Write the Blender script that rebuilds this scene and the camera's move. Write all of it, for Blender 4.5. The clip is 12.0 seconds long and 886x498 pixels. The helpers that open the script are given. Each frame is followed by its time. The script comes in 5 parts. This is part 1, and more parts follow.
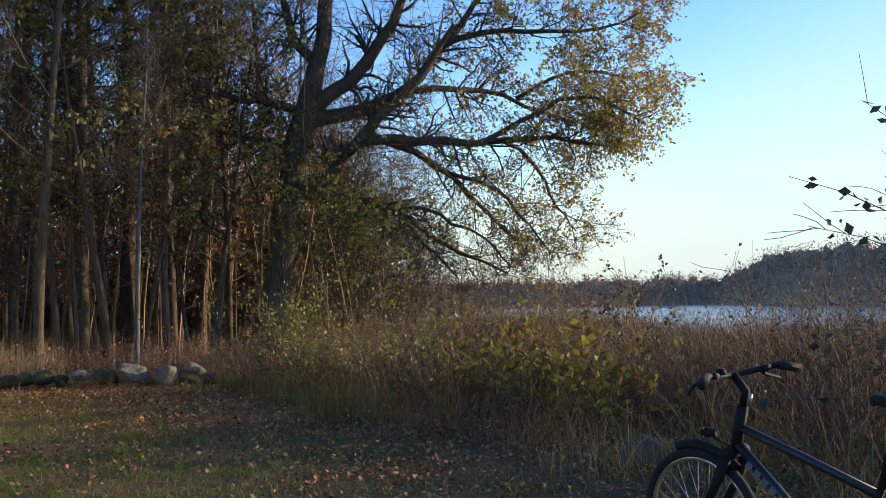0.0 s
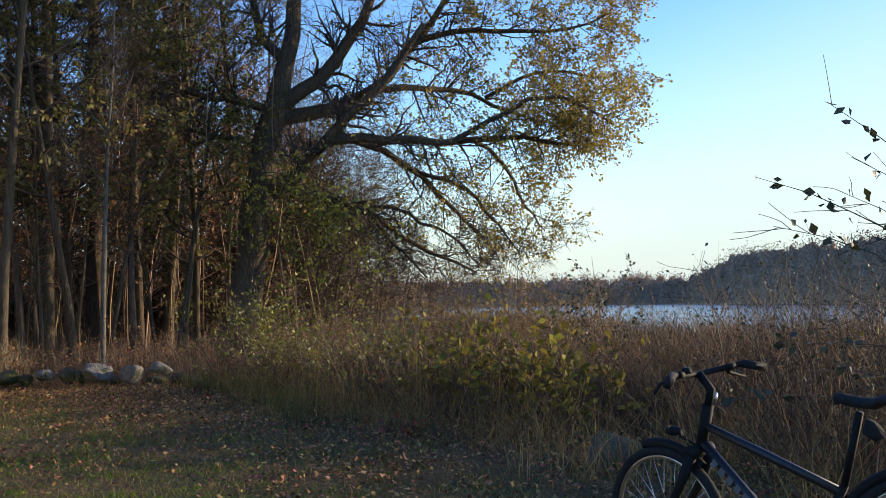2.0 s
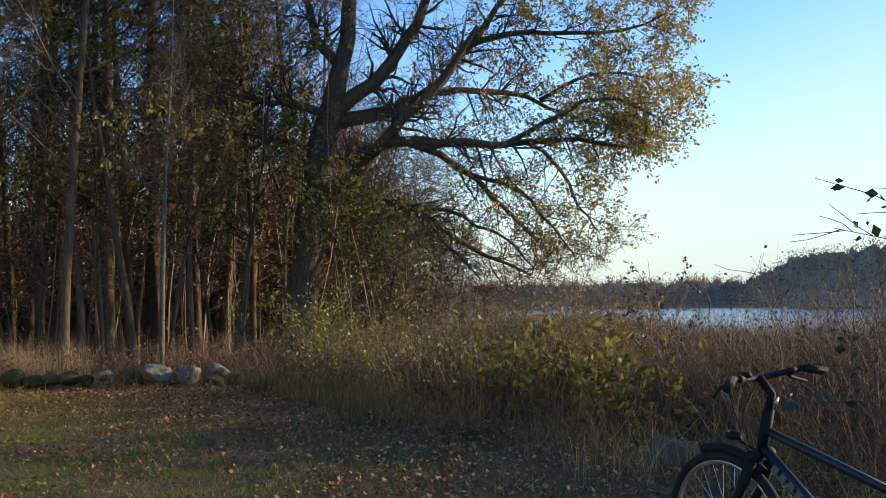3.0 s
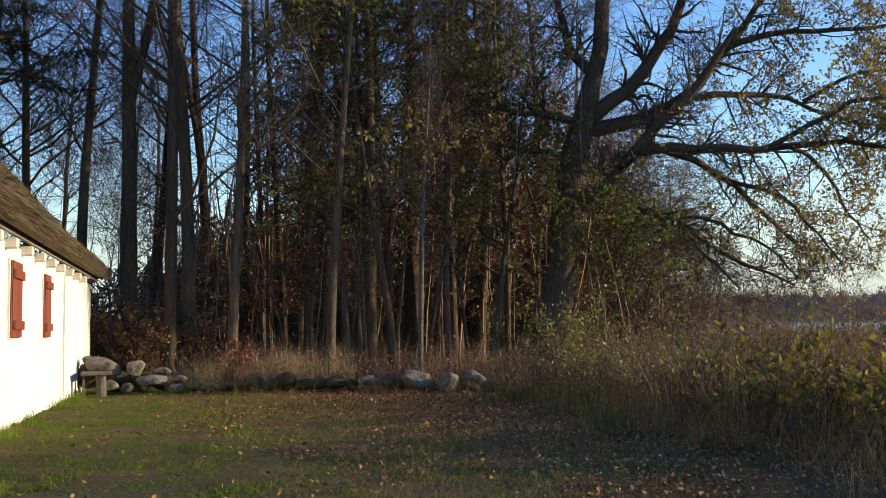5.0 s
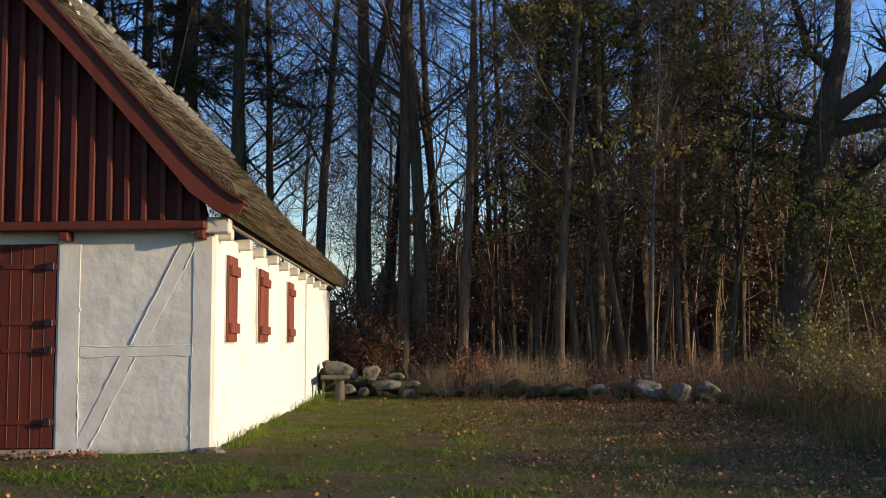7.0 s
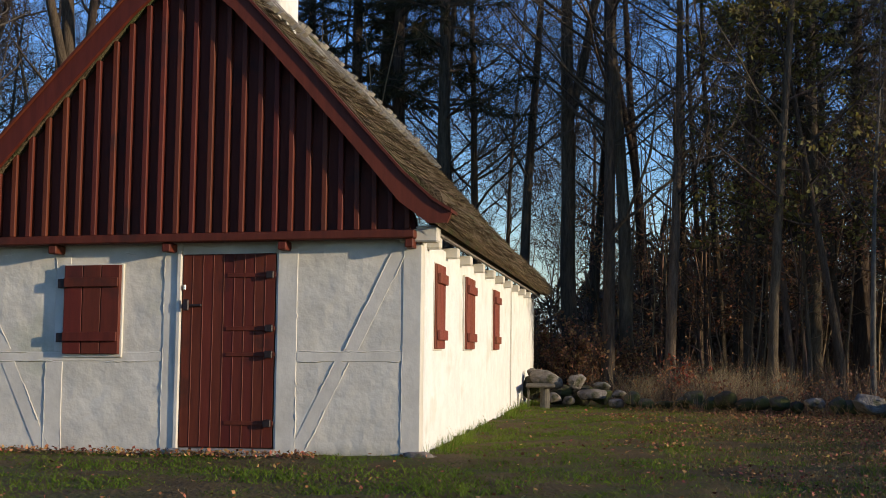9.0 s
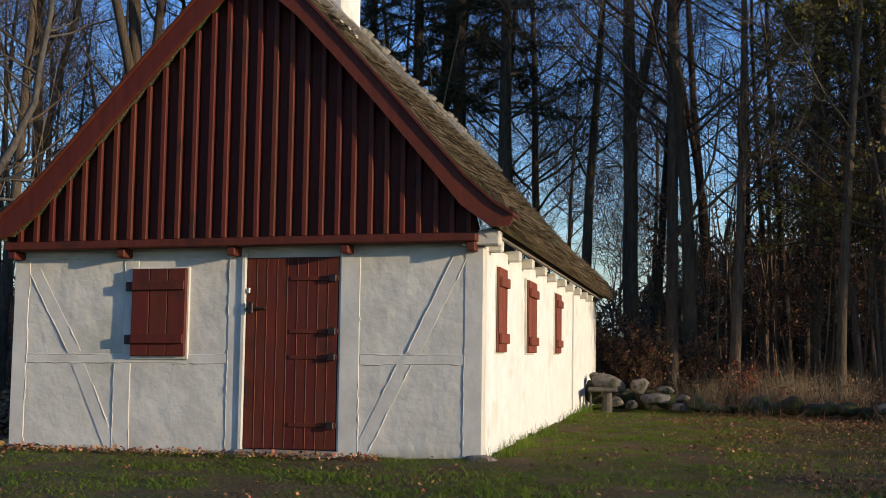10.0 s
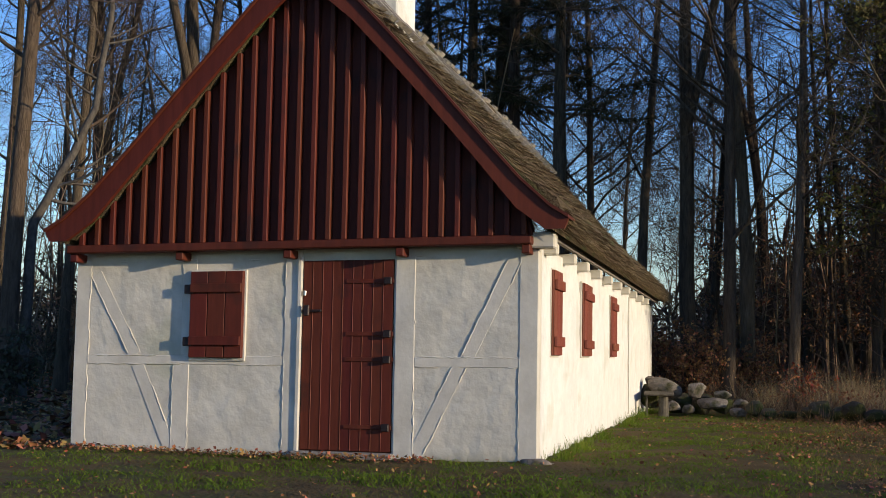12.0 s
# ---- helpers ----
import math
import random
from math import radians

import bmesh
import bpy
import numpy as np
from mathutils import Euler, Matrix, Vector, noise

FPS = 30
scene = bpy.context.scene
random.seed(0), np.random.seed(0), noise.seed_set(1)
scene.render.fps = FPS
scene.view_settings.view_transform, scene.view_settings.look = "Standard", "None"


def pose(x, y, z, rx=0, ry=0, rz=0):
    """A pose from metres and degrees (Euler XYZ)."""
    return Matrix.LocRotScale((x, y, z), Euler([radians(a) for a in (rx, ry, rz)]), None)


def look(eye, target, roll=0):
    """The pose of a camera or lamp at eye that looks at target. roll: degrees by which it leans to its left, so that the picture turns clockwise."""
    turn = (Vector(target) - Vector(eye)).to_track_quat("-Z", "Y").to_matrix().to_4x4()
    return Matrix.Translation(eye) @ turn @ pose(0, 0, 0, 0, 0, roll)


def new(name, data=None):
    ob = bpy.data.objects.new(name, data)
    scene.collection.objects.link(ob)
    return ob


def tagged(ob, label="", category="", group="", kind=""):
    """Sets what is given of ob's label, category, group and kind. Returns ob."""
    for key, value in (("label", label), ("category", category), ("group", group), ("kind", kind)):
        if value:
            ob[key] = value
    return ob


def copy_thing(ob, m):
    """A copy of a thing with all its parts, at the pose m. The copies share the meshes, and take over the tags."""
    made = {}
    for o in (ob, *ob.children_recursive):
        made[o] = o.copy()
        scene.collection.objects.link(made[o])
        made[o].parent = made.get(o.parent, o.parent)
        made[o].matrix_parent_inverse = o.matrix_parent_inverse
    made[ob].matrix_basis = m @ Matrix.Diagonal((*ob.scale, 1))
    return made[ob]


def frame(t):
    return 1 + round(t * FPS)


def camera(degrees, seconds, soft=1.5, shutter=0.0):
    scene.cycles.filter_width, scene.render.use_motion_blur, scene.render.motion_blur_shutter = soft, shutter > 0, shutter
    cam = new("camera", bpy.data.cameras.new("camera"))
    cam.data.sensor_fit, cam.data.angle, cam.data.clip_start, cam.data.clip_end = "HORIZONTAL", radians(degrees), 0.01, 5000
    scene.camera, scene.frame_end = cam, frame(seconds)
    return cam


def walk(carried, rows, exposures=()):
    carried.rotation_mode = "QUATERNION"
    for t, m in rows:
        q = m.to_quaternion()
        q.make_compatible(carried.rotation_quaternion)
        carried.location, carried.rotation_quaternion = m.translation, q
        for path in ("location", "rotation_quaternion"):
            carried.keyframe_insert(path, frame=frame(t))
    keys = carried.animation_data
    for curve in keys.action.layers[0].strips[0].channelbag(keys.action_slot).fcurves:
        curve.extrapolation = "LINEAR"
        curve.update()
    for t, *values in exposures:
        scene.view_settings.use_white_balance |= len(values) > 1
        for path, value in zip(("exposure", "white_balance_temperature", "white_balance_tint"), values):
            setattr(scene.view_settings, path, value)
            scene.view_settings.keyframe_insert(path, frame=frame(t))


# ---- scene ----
cam = camera(44.0, 12.0, soft=0.8)
EYE, REACH = 1.28, 0.2
# seconds, yaw, pitch, roll of a camera turned round by hand, held REACH ahead of the body
ROWS = [
    (0, -31.5, 2.7, 1.0),
    (0.5, -33.11, 2.63, 1.07),
    (1, -33.63, 2.58, 1.08),
    (1.5, -33.45, 2.59, 1.05),
    (2, -33.12, 2.63, 0.97),
    (2.5, -32.2, 2.67, 0.96),
    (3, -30.3, 2.81, 0.86),
    (3.5, -26.3, 3.02, 0.74),
    (5.5, -14.5, 3.55, 0.25),
    (6, -11.45, 3.68, 0.15),
    (6.5, -8.49, 3.78, 0.01),
    (7, -5.42, 3.88, -0.11),
    (9, 5.13, 4.23, -0.67),
    (9.5, 7.16, 4.32, -0.8),
    (10, 8.3, 4.36, -0.84),
    (10.5, 9.1, 4.4, -0.91),
    (11, 9.88, 4.43, -0.98),
    (11.5, 10.57, 4.45, -1.02),
    (12, 11.11, 4.46, -1.03),
]
walk(cam, [(t, pose(-REACH * math.sin(radians(yaw)), REACH * math.cos(radians(yaw)), EYE, 90 + pitch, roll, yaw))
           for t, yaw, pitch, roll in ROWS],
     exposures=[(0.0, 0.62, 7900, 10), (3.5, 0.62, 7900, 10), (5.5, 0.40, 8300, 11), (7.0, 0.18, 8000, 11), (9.0, -0.06, 7500, 10), (12.0, -0.10, 7500, 10)])

# ---------------------------------------------------------------- light
SUN_AZ, SUN_EL = 105.0, 11.0          # degrees clockwise from +y, degrees up
world = bpy.data.worlds.new("sky")
scene.world = world
world.use_nodes = True
wn, wl = world.node_tree.nodes, world.node_tree.links
wn.clear()
sky = wn.new("ShaderNodeTexSky")
sky.sky_type, sky.sun_disc = "NISHITA", False
sky.sun_elevation, sky.sun_rotation = radians(SUN_EL), radians(SUN_AZ)
sky.air_density, sky.dust_density, sky.ozone_density = 1.0, 0.2, 3.5
# thin streaks of high cloud
coord = wn.new("ShaderNodeTexCoord")
mp = wn.new("ShaderNodeMapping")
mp.inputs["Scale"].default_value = (1.2, 1.2, 7.0)
cloud = wn.new("ShaderNodeTexNoise")
cloud.inputs["Scale"].default_value, cloud.inputs["Detail"].default_value = 2.2, 5.0
ramp = wn.new("ShaderNodeValToRGB")
ramp.color_ramp.elements[0].position, ramp.color_ramp.elements[1].position = 0.25, 0.72
mix = wn.new("ShaderNodeMix")
mix.data_type = "RGBA"
mix.inputs["B"].default_value = (2.9, 3.75, 4.45, 1)
half = wn.new("ShaderNodeMath")
half.operation = "MULTIPLY"
half.inputs[1].default_value = 0.55
bg = wn.new("ShaderNodeBackground")
bg.inputs["Strength"].default_value = 0.15
wo = wn.new("ShaderNodeOutputWorld")
wl.new(coord.outputs["Generated"], mp.inputs["Vector"])
wl.new(mp.outputs["Vector"], cloud.inputs["Vector"])
wl.new(cloud.outputs["Fac"], ramp.inputs["Fac"])
# a bank of pale cloud low over the lake to the north-east
bank = wn.new("ShaderNodeVectorMath")
bank.operation = "DOT_PRODUCT"
bank.inputs[1].default_value = (math.sin(radians(62)), math.cos(radians(62)), -0.35)
reach = wn.new("ShaderNodeMapRange")
reach.interpolation_type = "SMOOTHSTEP"
reach.inputs["From Min"].default_value, reach.inputs["From Max"].default_value = 0.83, 0.955
reach.inputs["To Min"].default_value, reach.inputs["To Max"].default_value = 0.0, 0.85
wl.new(coord.outputs["Generated"], bank.inputs[0])
wl.new(bank.outputs["Value"], reach.inputs["Value"])
veil = wn.new("ShaderNodeMath")
veil.operation = "MULTIPLY_ADD"
veil.inputs[1].default_value, veil.inputs[2].default_value = 0.55, 0.55
wl.new(ramp.outputs["Color"], veil.inputs[0])
wl.new(veil.outputs[0], half.inputs[0])
wl.new(reach.outputs["Result"], half.inputs[1])
cap = wn.new("ShaderNodeMath")
cap.operation, cap.use_clamp = "MULTIPLY_ADD", True
cap.inputs[1].default_value, cap.inputs[2].default_value = 1.0, 0.0
wl.new(half.outputs[0], cap.inputs[0])
wl.new(cap.outputs[0], mix.inputs["Factor"])
deep = wn.new("ShaderNodeHueSaturation")
deep.inputs["Saturation"].default_value = 1.2
deep.inputs["Hue"].default_value = 0.519
deep.inputs["Value"].default_value = 1.95
wl.new(sky.outputs["Color"], deep.inputs["Color"])
# pale haze along the whole horizon
up = wn.new("ShaderNodeSeparateXYZ")
low = wn.new("ShaderNodeMapRange")
low.interpolation_type = "SMOOTHSTEP"
low.inputs["From Min"].default_value, low.inputs["From Max"].default_value = 0.0, 0.15
low.inputs["To Min"].default_value, low.inputs["To Max"].default_value = 0.75, 0.0
haze = wn.new("ShaderNodeMix")
haze.data_type = "RGBA"
haze.inputs["B"].default_value = (2.4, 3.15, 4.3, 1)
wl.new(coord.outputs["Generated"], up.inputs[0])
wl.new(up.outputs["Z"], low.inputs["Value"])
wl.new(low.outputs["Result"], haze.inputs["Factor"])
wl.new(deep.outputs["Color"], haze.inputs["A"])
wl.new(haze.outputs["Result"], mix.inputs["A"])
wl.new(mix.outputs["Result"], bg.inputs["Color"])
wl.new(bg.outputs["Background"], wo.inputs["Surface"])

sun = new("sun", bpy.data.lights.new("sun", "SUN"))
sun.data.energy, sun.data.angle, sun.data.color = 5.0, radians(0.6), (1.0, 0.87, 0.70)
SUN_DIR = Vector((math.sin(radians(SUN_AZ)) * math.cos(radians(SUN_EL)), math.cos(radians(SUN_AZ)) * math.cos(radians(SUN_EL)), math.sin(radians(SUN_EL))))
sun.matrix_world = look(SUN_DIR * 60, (0, 0, 0))

# ---------------------------------------------------------------- materials
def mat(name, dark, light, scale=6.0, rough=0.85, bump=0.3, bump_scale=40.0, stretch=(1, 1, 1), per="", vary=0.0,
        spot=None, spot_scale=3.0, spot_at=0.6, metal=0.0, through_light=0.0, bump_dist=0.02):
    """A surface with two scales of variation: colour between dark and light by noise, an optional third colour in patches,
    fine relief, and variation from piece to piece (per: "object" or "island")."""
    m = bpy.data.materials.new(name)
    m.use_nodes = True
    n, l = m.node_tree.nodes, m.node_tree.links
    b = n["Principled BSDF"]
    tc = n.new("ShaderNodeTexCoord")
    mapping = n.new("ShaderNodeMapping")
    mapping.inputs["Scale"].default_value = stretch
    l.new(tc.outputs["Object"], mapping.inputs["Vector"])
    big = n.new("ShaderNodeTexNoise")
    big.inputs["Scale"].default_value, big.inputs["Detail"].default_value = scale, 6.0
    big.inputs["Roughness"].default_value = 0.65
    l.new(mapping.outputs["Vector"], big.inputs["Vector"])
    cr = n.new("ShaderNodeValToRGB")
    cr.color_ramp.elements[0].position, cr.color_ramp.elements[1].position = 0.3, 0.7
    cr.color_ramp.elements[0].color, cr.color_ramp.elements[1].color = (*dark, 1), (*light, 1)
    l.new(big.outputs["Fac"], cr.inputs["Fac"])
    colour = cr.outputs["Color"]
    if spot:
        sp = n.new("ShaderNodeTexNoise")
        sp.inputs["Scale"].default_value, sp.inputs["Detail"].default_value = spot_scale, 5.0
        l.new(tc.outputs["Object"], sp.inputs["Vector"])
        sr = n.new("ShaderNodeValToRGB")
        sr.color_ramp.elements[0].position, sr.color_ramp.elements[1].position = spot_at, spot_at + 0.1
        l.new(sp.outputs["Fac"], sr.inputs["Fac"])
        mx = n.new("ShaderNodeMix")
        mx.data_type = "RGBA"
        mx.inputs["B"].default_value = (*spot, 1)
        l.new(sr.outputs["Color"], mx.inputs["Factor"])
        l.new(colour, mx.inputs["A"])
        colour = mx.outputs["Result"]
    if per:
        hv = n.new("ShaderNodeHueSaturation")
        src = n.new("ShaderNodeObjectInfo") if per == "object" else n.new("ShaderNodeNewGeometry")
        rnd = src.outputs["Random"] if per == "object" else src.outputs["Random Per Island"]
        val = n.new("ShaderNodeMapRange")
        val.inputs["To Min"].default_value, val.inputs["To Max"].default_value = 1 - vary, 1 + vary
        l.new(rnd, val.inputs["Value"])
        l.new(val.outputs["Result"], hv.inputs["Value"])
        hue = n.new("ShaderNodeMapRange")
        hue.inputs["To Min"].default_value, hue.inputs["To Max"].default_value = 0.5 - vary * 0.06, 0.5 + vary * 0.06
        frac = n.new("ShaderNodeMath")
        frac.operation = "FRACT"
        times = n.new("ShaderNodeMath")
        times.operation = "MULTIPLY"
        times.inputs[1].default_value = 7.31
        l.new(rnd, times.inputs[0])
        l.new(times.outputs[0], frac.inputs[0])
        l.new(frac.outputs[0], hue.inputs["Value"])
        l.new(hue.outputs["Result"], hv.inputs["Hue"])
        l.new(colour, hv.inputs["Color"])
        colour = hv.outputs["Color"]
    l.new(colour, b.inputs["Base Color"])
    b.inputs["Roughness"].default_value, b.inputs["Metallic"].default_value = rough, metal
    b.inputs["Specular IOR Level"].default_value = 0.25 if rough > 0.6 else 0.5
    if bump:
        fine = n.new("ShaderNodeTexNoise")
        fine.inputs["Scale"].default_value, fine.inputs["Detail"].default_value = bump_scale, 5.0
        l.new(mapping.outputs["Vector"], fine.inputs["Vector"])
        bp = n.new("ShaderNodeBump")
        bp.inputs["Strength"].default_value, bp.inputs["Distance"].default_value = bump, bump_dist
        l.new(fine.outputs["Fac"], bp.inputs["Height"])
        l.new(bp.outputs["Normal"], b.inputs["Normal"])
    if through_light:
        tl = n.new("ShaderNodeBsdfTranslucent")
        l.new(colour, tl.inputs["Color"])
        ms = n.new("ShaderNodeMixShader")
        ms.inputs["Fac"].default_value = through_light
        l.new(b.outputs["BSDF"], ms.inputs[1])
        l.new(tl.outputs["BSDF"], ms.inputs[2])
        l.new(ms.outputs["Shader"], n["Material Output"].inputs["Surface"])
    return m


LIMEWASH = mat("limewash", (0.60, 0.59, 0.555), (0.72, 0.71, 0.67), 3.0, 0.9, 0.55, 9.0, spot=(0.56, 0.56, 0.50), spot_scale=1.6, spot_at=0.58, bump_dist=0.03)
# limewash again, greyed in its colour for the gable's weaker light
LIMEGREY = mat("shadier_side_limewash", (0.47, 0.44, 0.372), (0.61, 0.58, 0.50), 2.2, 0.92, 0.6, 5.0, spot=(0.44, 0.43, 0.345), spot_scale=1.4, spot_at=0.6, bump_dist=0.035)
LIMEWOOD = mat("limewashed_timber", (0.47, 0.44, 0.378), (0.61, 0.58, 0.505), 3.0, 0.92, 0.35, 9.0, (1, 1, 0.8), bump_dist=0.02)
RED = mat("red_oxide_paint", (0.074, 0.0128, 0.0062), (0.114, 0.021, 0.010), 4.0, 0.62, 0.14, 60.0, (4, 4, 0.5), "object", 0.12, spot=(0.056, 0.0135, 0.008), spot_scale=2.2, spot_at=0.6)
RED_PALE = mat("pale_red_paint", (0.145, 0.036, 0.021), (0.21, 0.06, 0.037), 5.0, 0.65, 0.3, 40.0, (4, 4, 0.5), "object", 0.1)
IRON = mat("dark_iron", (0.012, 0.008, 0.008), (0.035, 0.02, 0.018), 20.0, 0.5, 0.2, 80.0, metal=0.4)
STEEL = mat("bright_steel", (0.45, 0.45, 0.46), (0.6, 0.6, 0.6), 20.0, 0.3, 0.0, metal=1.0)
THATCH = mat("weathered_reed_thatch", (0.05, 0.036, 0.02), (0.14, 0.102, 0.055), 5.0, 0.95, 1.0, 45.0, (1, 1, 1), spot=(0.065, 0.072, 0.026), spot_scale=2.0, spot_at=0.53, bump_dist=0.05)
STRAW = mat("cut_reed_ends", (0.085, 0.060, 0.030), (0.25, 0.18, 0.098), 9.0, 0.9, 0.8, 70.0, (1, 4, 1), per="island", vary=0.35, bump_dist=0.03)
GREYWOOD = mat("grey_weathered_oak", (0.16, 0.145, 0.12), (0.36, 0.33, 0.28), 9.0, 0.9, 0.5, 50.0, (1, 1, 5), "object", 0.25)
STONE = mat("granite_fieldstone", (0.10, 0.086, 0.068), (0.27, 0.235, 0.195), 4.0, 0.9, 0.7, 22.0, per="object", vary=0.25, spot=(0.06, 0.06, 0.03), spot_scale=2.6, spot_at=0.56, bump_dist=0.06)
MOSSY = mat("mossy_fieldstone", (0.04, 0.036, 0.025), (0.11, 0.098, 0.07), 6.0, 0.95, 0.9, 30.0, per="object", vary=0.3, spot=(0.048, 0.055, 0.016), spot_scale=4.0, spot_at=0.46, bump_dist=0.03)
SOIL = mat("lawn_soil_and_leaf_litter", (0.060, 0.037, 0.012), (0.125, 0.082, 0.030), 1.6, 1.0, 0.9, 22.0, spot=(0.066, 0.060, 0.016), spot_scale=0.9, spot_at=0.50, bump_dist=0.05)
GRASS = mat("lawn_grass", (0.066, 0.112, 0.010), (0.155, 0.22, 0.024), 0.5, 0.8, 0.0, per="island", vary=0.3, through_light=0.35)
DRYGRASS = mat("dry_grass", (0.150, 0.092, 0.033), (0.31, 0.205, 0.085), 0.8, 0.8, 0.0, per="island", vary=0.45, through_light=0.25)
# dry grass made paler, sunlight put into the colour of the tufts
PALESTRAW = mat("sunlit_straw", (0.22, 0.165, 0.085), (0.46, 0.36, 0.20), 0.8, 0.8, 0.0, per="island", vary=0.4, through_light=0.3)
REED = mat("brown_reed_and_weed_stalks", (0.078, 0.046, 0.023), (0.27, 0.172, 0.092), 1.6, 0.8, 0.0, per="island", vary=0.6, through_light=0.15)
BRUSH = mat("brown_brush_stems", (0.105, 0.068, 0.042), (0.25, 0.168, 0.108), 0.7, 0.9, 0.0, per="island", vary=0.45)
BARK = mat("grey_brown_bark", (0.048, 0.034, 0.022), (0.130, 0.096, 0.066), 5.0, 0.95, 0.9, 18.0, (4, 4, 0.7), "object", 0.25, bump_dist=0.04)
OAKBARK = mat("rough_oak_bark", (0.058, 0.042, 0.028), (0.150, 0.115, 0.080), 7.0, 0.95, 1.0, 14.0, (4, 4, 0.6), spot=(0.07, 0.068, 0.028), spot_scale=1.8, spot_at=0.62, bump_dist=0.06)
PALEBARK = mat("pale_birch_bark", (0.055, 0.048, 0.04), (0.15, 0.135, 0.11), 5.0, 0.9, 0.6, 20.0, (2, 2, 1), "object", 0.2, bump_dist=0.02)
TWIG = mat("dark_twigs", (0.050, 0.036, 0.028), (0.12, 0.09, 0.068), 3.0, 0.9, 0.0, per="object", vary=0.25)
LEAF_OAK = mat("turning_oak_leaves", (0.20, 0.155, 0.028), (0.41, 0.30, 0.058), 0.45, 0.6, 0.0, per="island", vary=0.45, through_light=0.45)
LEAF_GREEN = mat("yellow_green_leaves", (0.10, 0.115, 0.016), (0.22, 0.21, 0.035), 0.6, 0.55, 0.0, per="island", vary=0.45, through_light=0.35)
LEAF_OLIVE = mat("dull_olive_leaves", (0.10, 0.090, 0.022), (0.24, 0.195, 0.048), 0.6, 0.6, 0.0, per="island", vary=0.45, through_light=0.45)
LEAF_YELLOW = mat("yellowing_leaves", (0.105, 0.088, 0.017), (0.25, 0.195, 0.036), 0.9, 0.75, 0.0, per="island", vary=0.5, through_light=0.38)
REEDWOOD = mat("dark_weed_stalks", (0.060, 0.035, 0.019), (0.19, 0.118, 0.062), 1.6, 0.85, 0.0, per="island", vary=0.6)
LEAF_BROWN = mat("withered_brown_leaves", (0.06, 0.042, 0.028), (0.15, 0.11, 0.075), 0.6, 0.8, 0.0, per="island", vary=0.4, through_light=0.2)
LEAF_LIME = mat("lime_yellow_leaves", (0.15, 0.16, 0.02), (0.30, 0.28, 0.05), 0.6, 0.5, 0.0, per="island", vary=0.45, through_light=0.4)
BENCHWOOD = mat("dark_weathered_planks", (0.07, 0.06, 0.045), (0.17, 0.15, 0.115), 9.0, 0.9, 0.5, 50.0, (1, 5, 1))
BANKGRASS = mat("rank_dull_grass", (0.06, 0.066, 0.018), (0.14, 0.13, 0.042), 0.8, 0.8, 0.0, per="island", vary=0.4, through_light=0.25)
LEAF_RUST = mat("rusty_beech_leaves", (0.19, 0.082, 0.032), (0.38, 0.18, 0.075), 0.6, 0.6, 0.0, per="island", vary=0.45, through_light=0.35)
LEAF_RED = mat("red_bramble_leaves", (0.22, 0.045, 0.018), (0.33, 0.09, 0.03), 0.6, 0.6, 0.0, per="island", vary=0.4, through_light=0.3)
LITTER = mat("fallen_leaves", (0.14, 0.056, 0.022), (0.36, 0.18, 0.075), 1.5, 0.75, 0.0, per="island", vary=0.7)
NEEDLE = mat("dark_spruce_needles", (0.022, 0.025, 0.012), (0.066, 0.060, 0.028), 0.8, 0.85, 0.0, per="island", vary=0.45)
LEAF_DARK = mat("dark_alder_leaves", (0.03, 0.035, 0.014), (0.07, 0.07, 0.03), 0.8, 0.6, 0.0, per="island", vary=0.4, through_light=0.15)
# far shore colours are lightened to paint in haze and lift its shaded face
FARHILL = mat("slope_paled_as_haze", (0.30, 0.185, 0.115), (0.46, 0.30, 0.19), 0.25, 1.0, 1.0, 0.6, bump_dist=1.0)
FARWOOD = mat("bare_wood_paled_as_haze", (0.24, 0.15, 0.095), (0.36, 0.235, 0.15), 0.12, 1.0, 0.0, per="island", vary=0.22)
BLACK = mat("black_paint", (0.004, 0.004, 0.004), (0.008, 0.008, 0.008), 8.0, 0.75, 0.0)
RUBBER = mat("black_rubber", (0.010, 0.010, 0.010), (0.022, 0.022, 0.022), 30.0, 0.85, 0.3, 200.0)
BLUEPAINT = mat("dark_blue_grey_paint", (0.007, 0.0065, 0.008), (0.012, 0.011, 0.0135), 8.0, 0.5, 0.0)
SILVER = mat("silver_decal", (0.09, 0.09, 0.10), (0.13, 0.13, 0.14), 8.0, 0.4, 0.0)
WATER = mat("lake_water", (0.05, 0.06, 0.07), (0.07, 0.08, 0.09), 0.3, 0.22, 0.35, 0.6, (1, 1, 1), bump_dist=0.1)
WATER.node_tree.nodes["Principled BSDF"].inputs["Specular IOR Level"].default_value = 0.6


# ---------------------------------------------------------------- building helpers
def mesh_of(name, verts, faces, material, smooth=False):
    me = bpy.data.meshes.new(name)
    V = np.asarray(verts, dtype=np.float32).reshape(-1, 3)
    F = np.asarray(faces, dtype=np.int32)
    k = F.shape[1]
    me.vertices.add(len(V))
    me.vertices.foreach_set("co", V.ravel())
    me.loops.add(F.size)
    me.loops.foreach_set("vertex_index", F.ravel())
    me.polygons.add(len(F))
    me.polygons.foreach_set("loop_start", np.arange(0, F.size, k, dtype=np.int32))
    if smooth:
        me.polygons.foreach_set("use_smooth", np.ones(len(F), dtype=bool))
    me.update(calc_edges=True)
    me.validate()
    me.materials.append(material)
    return me


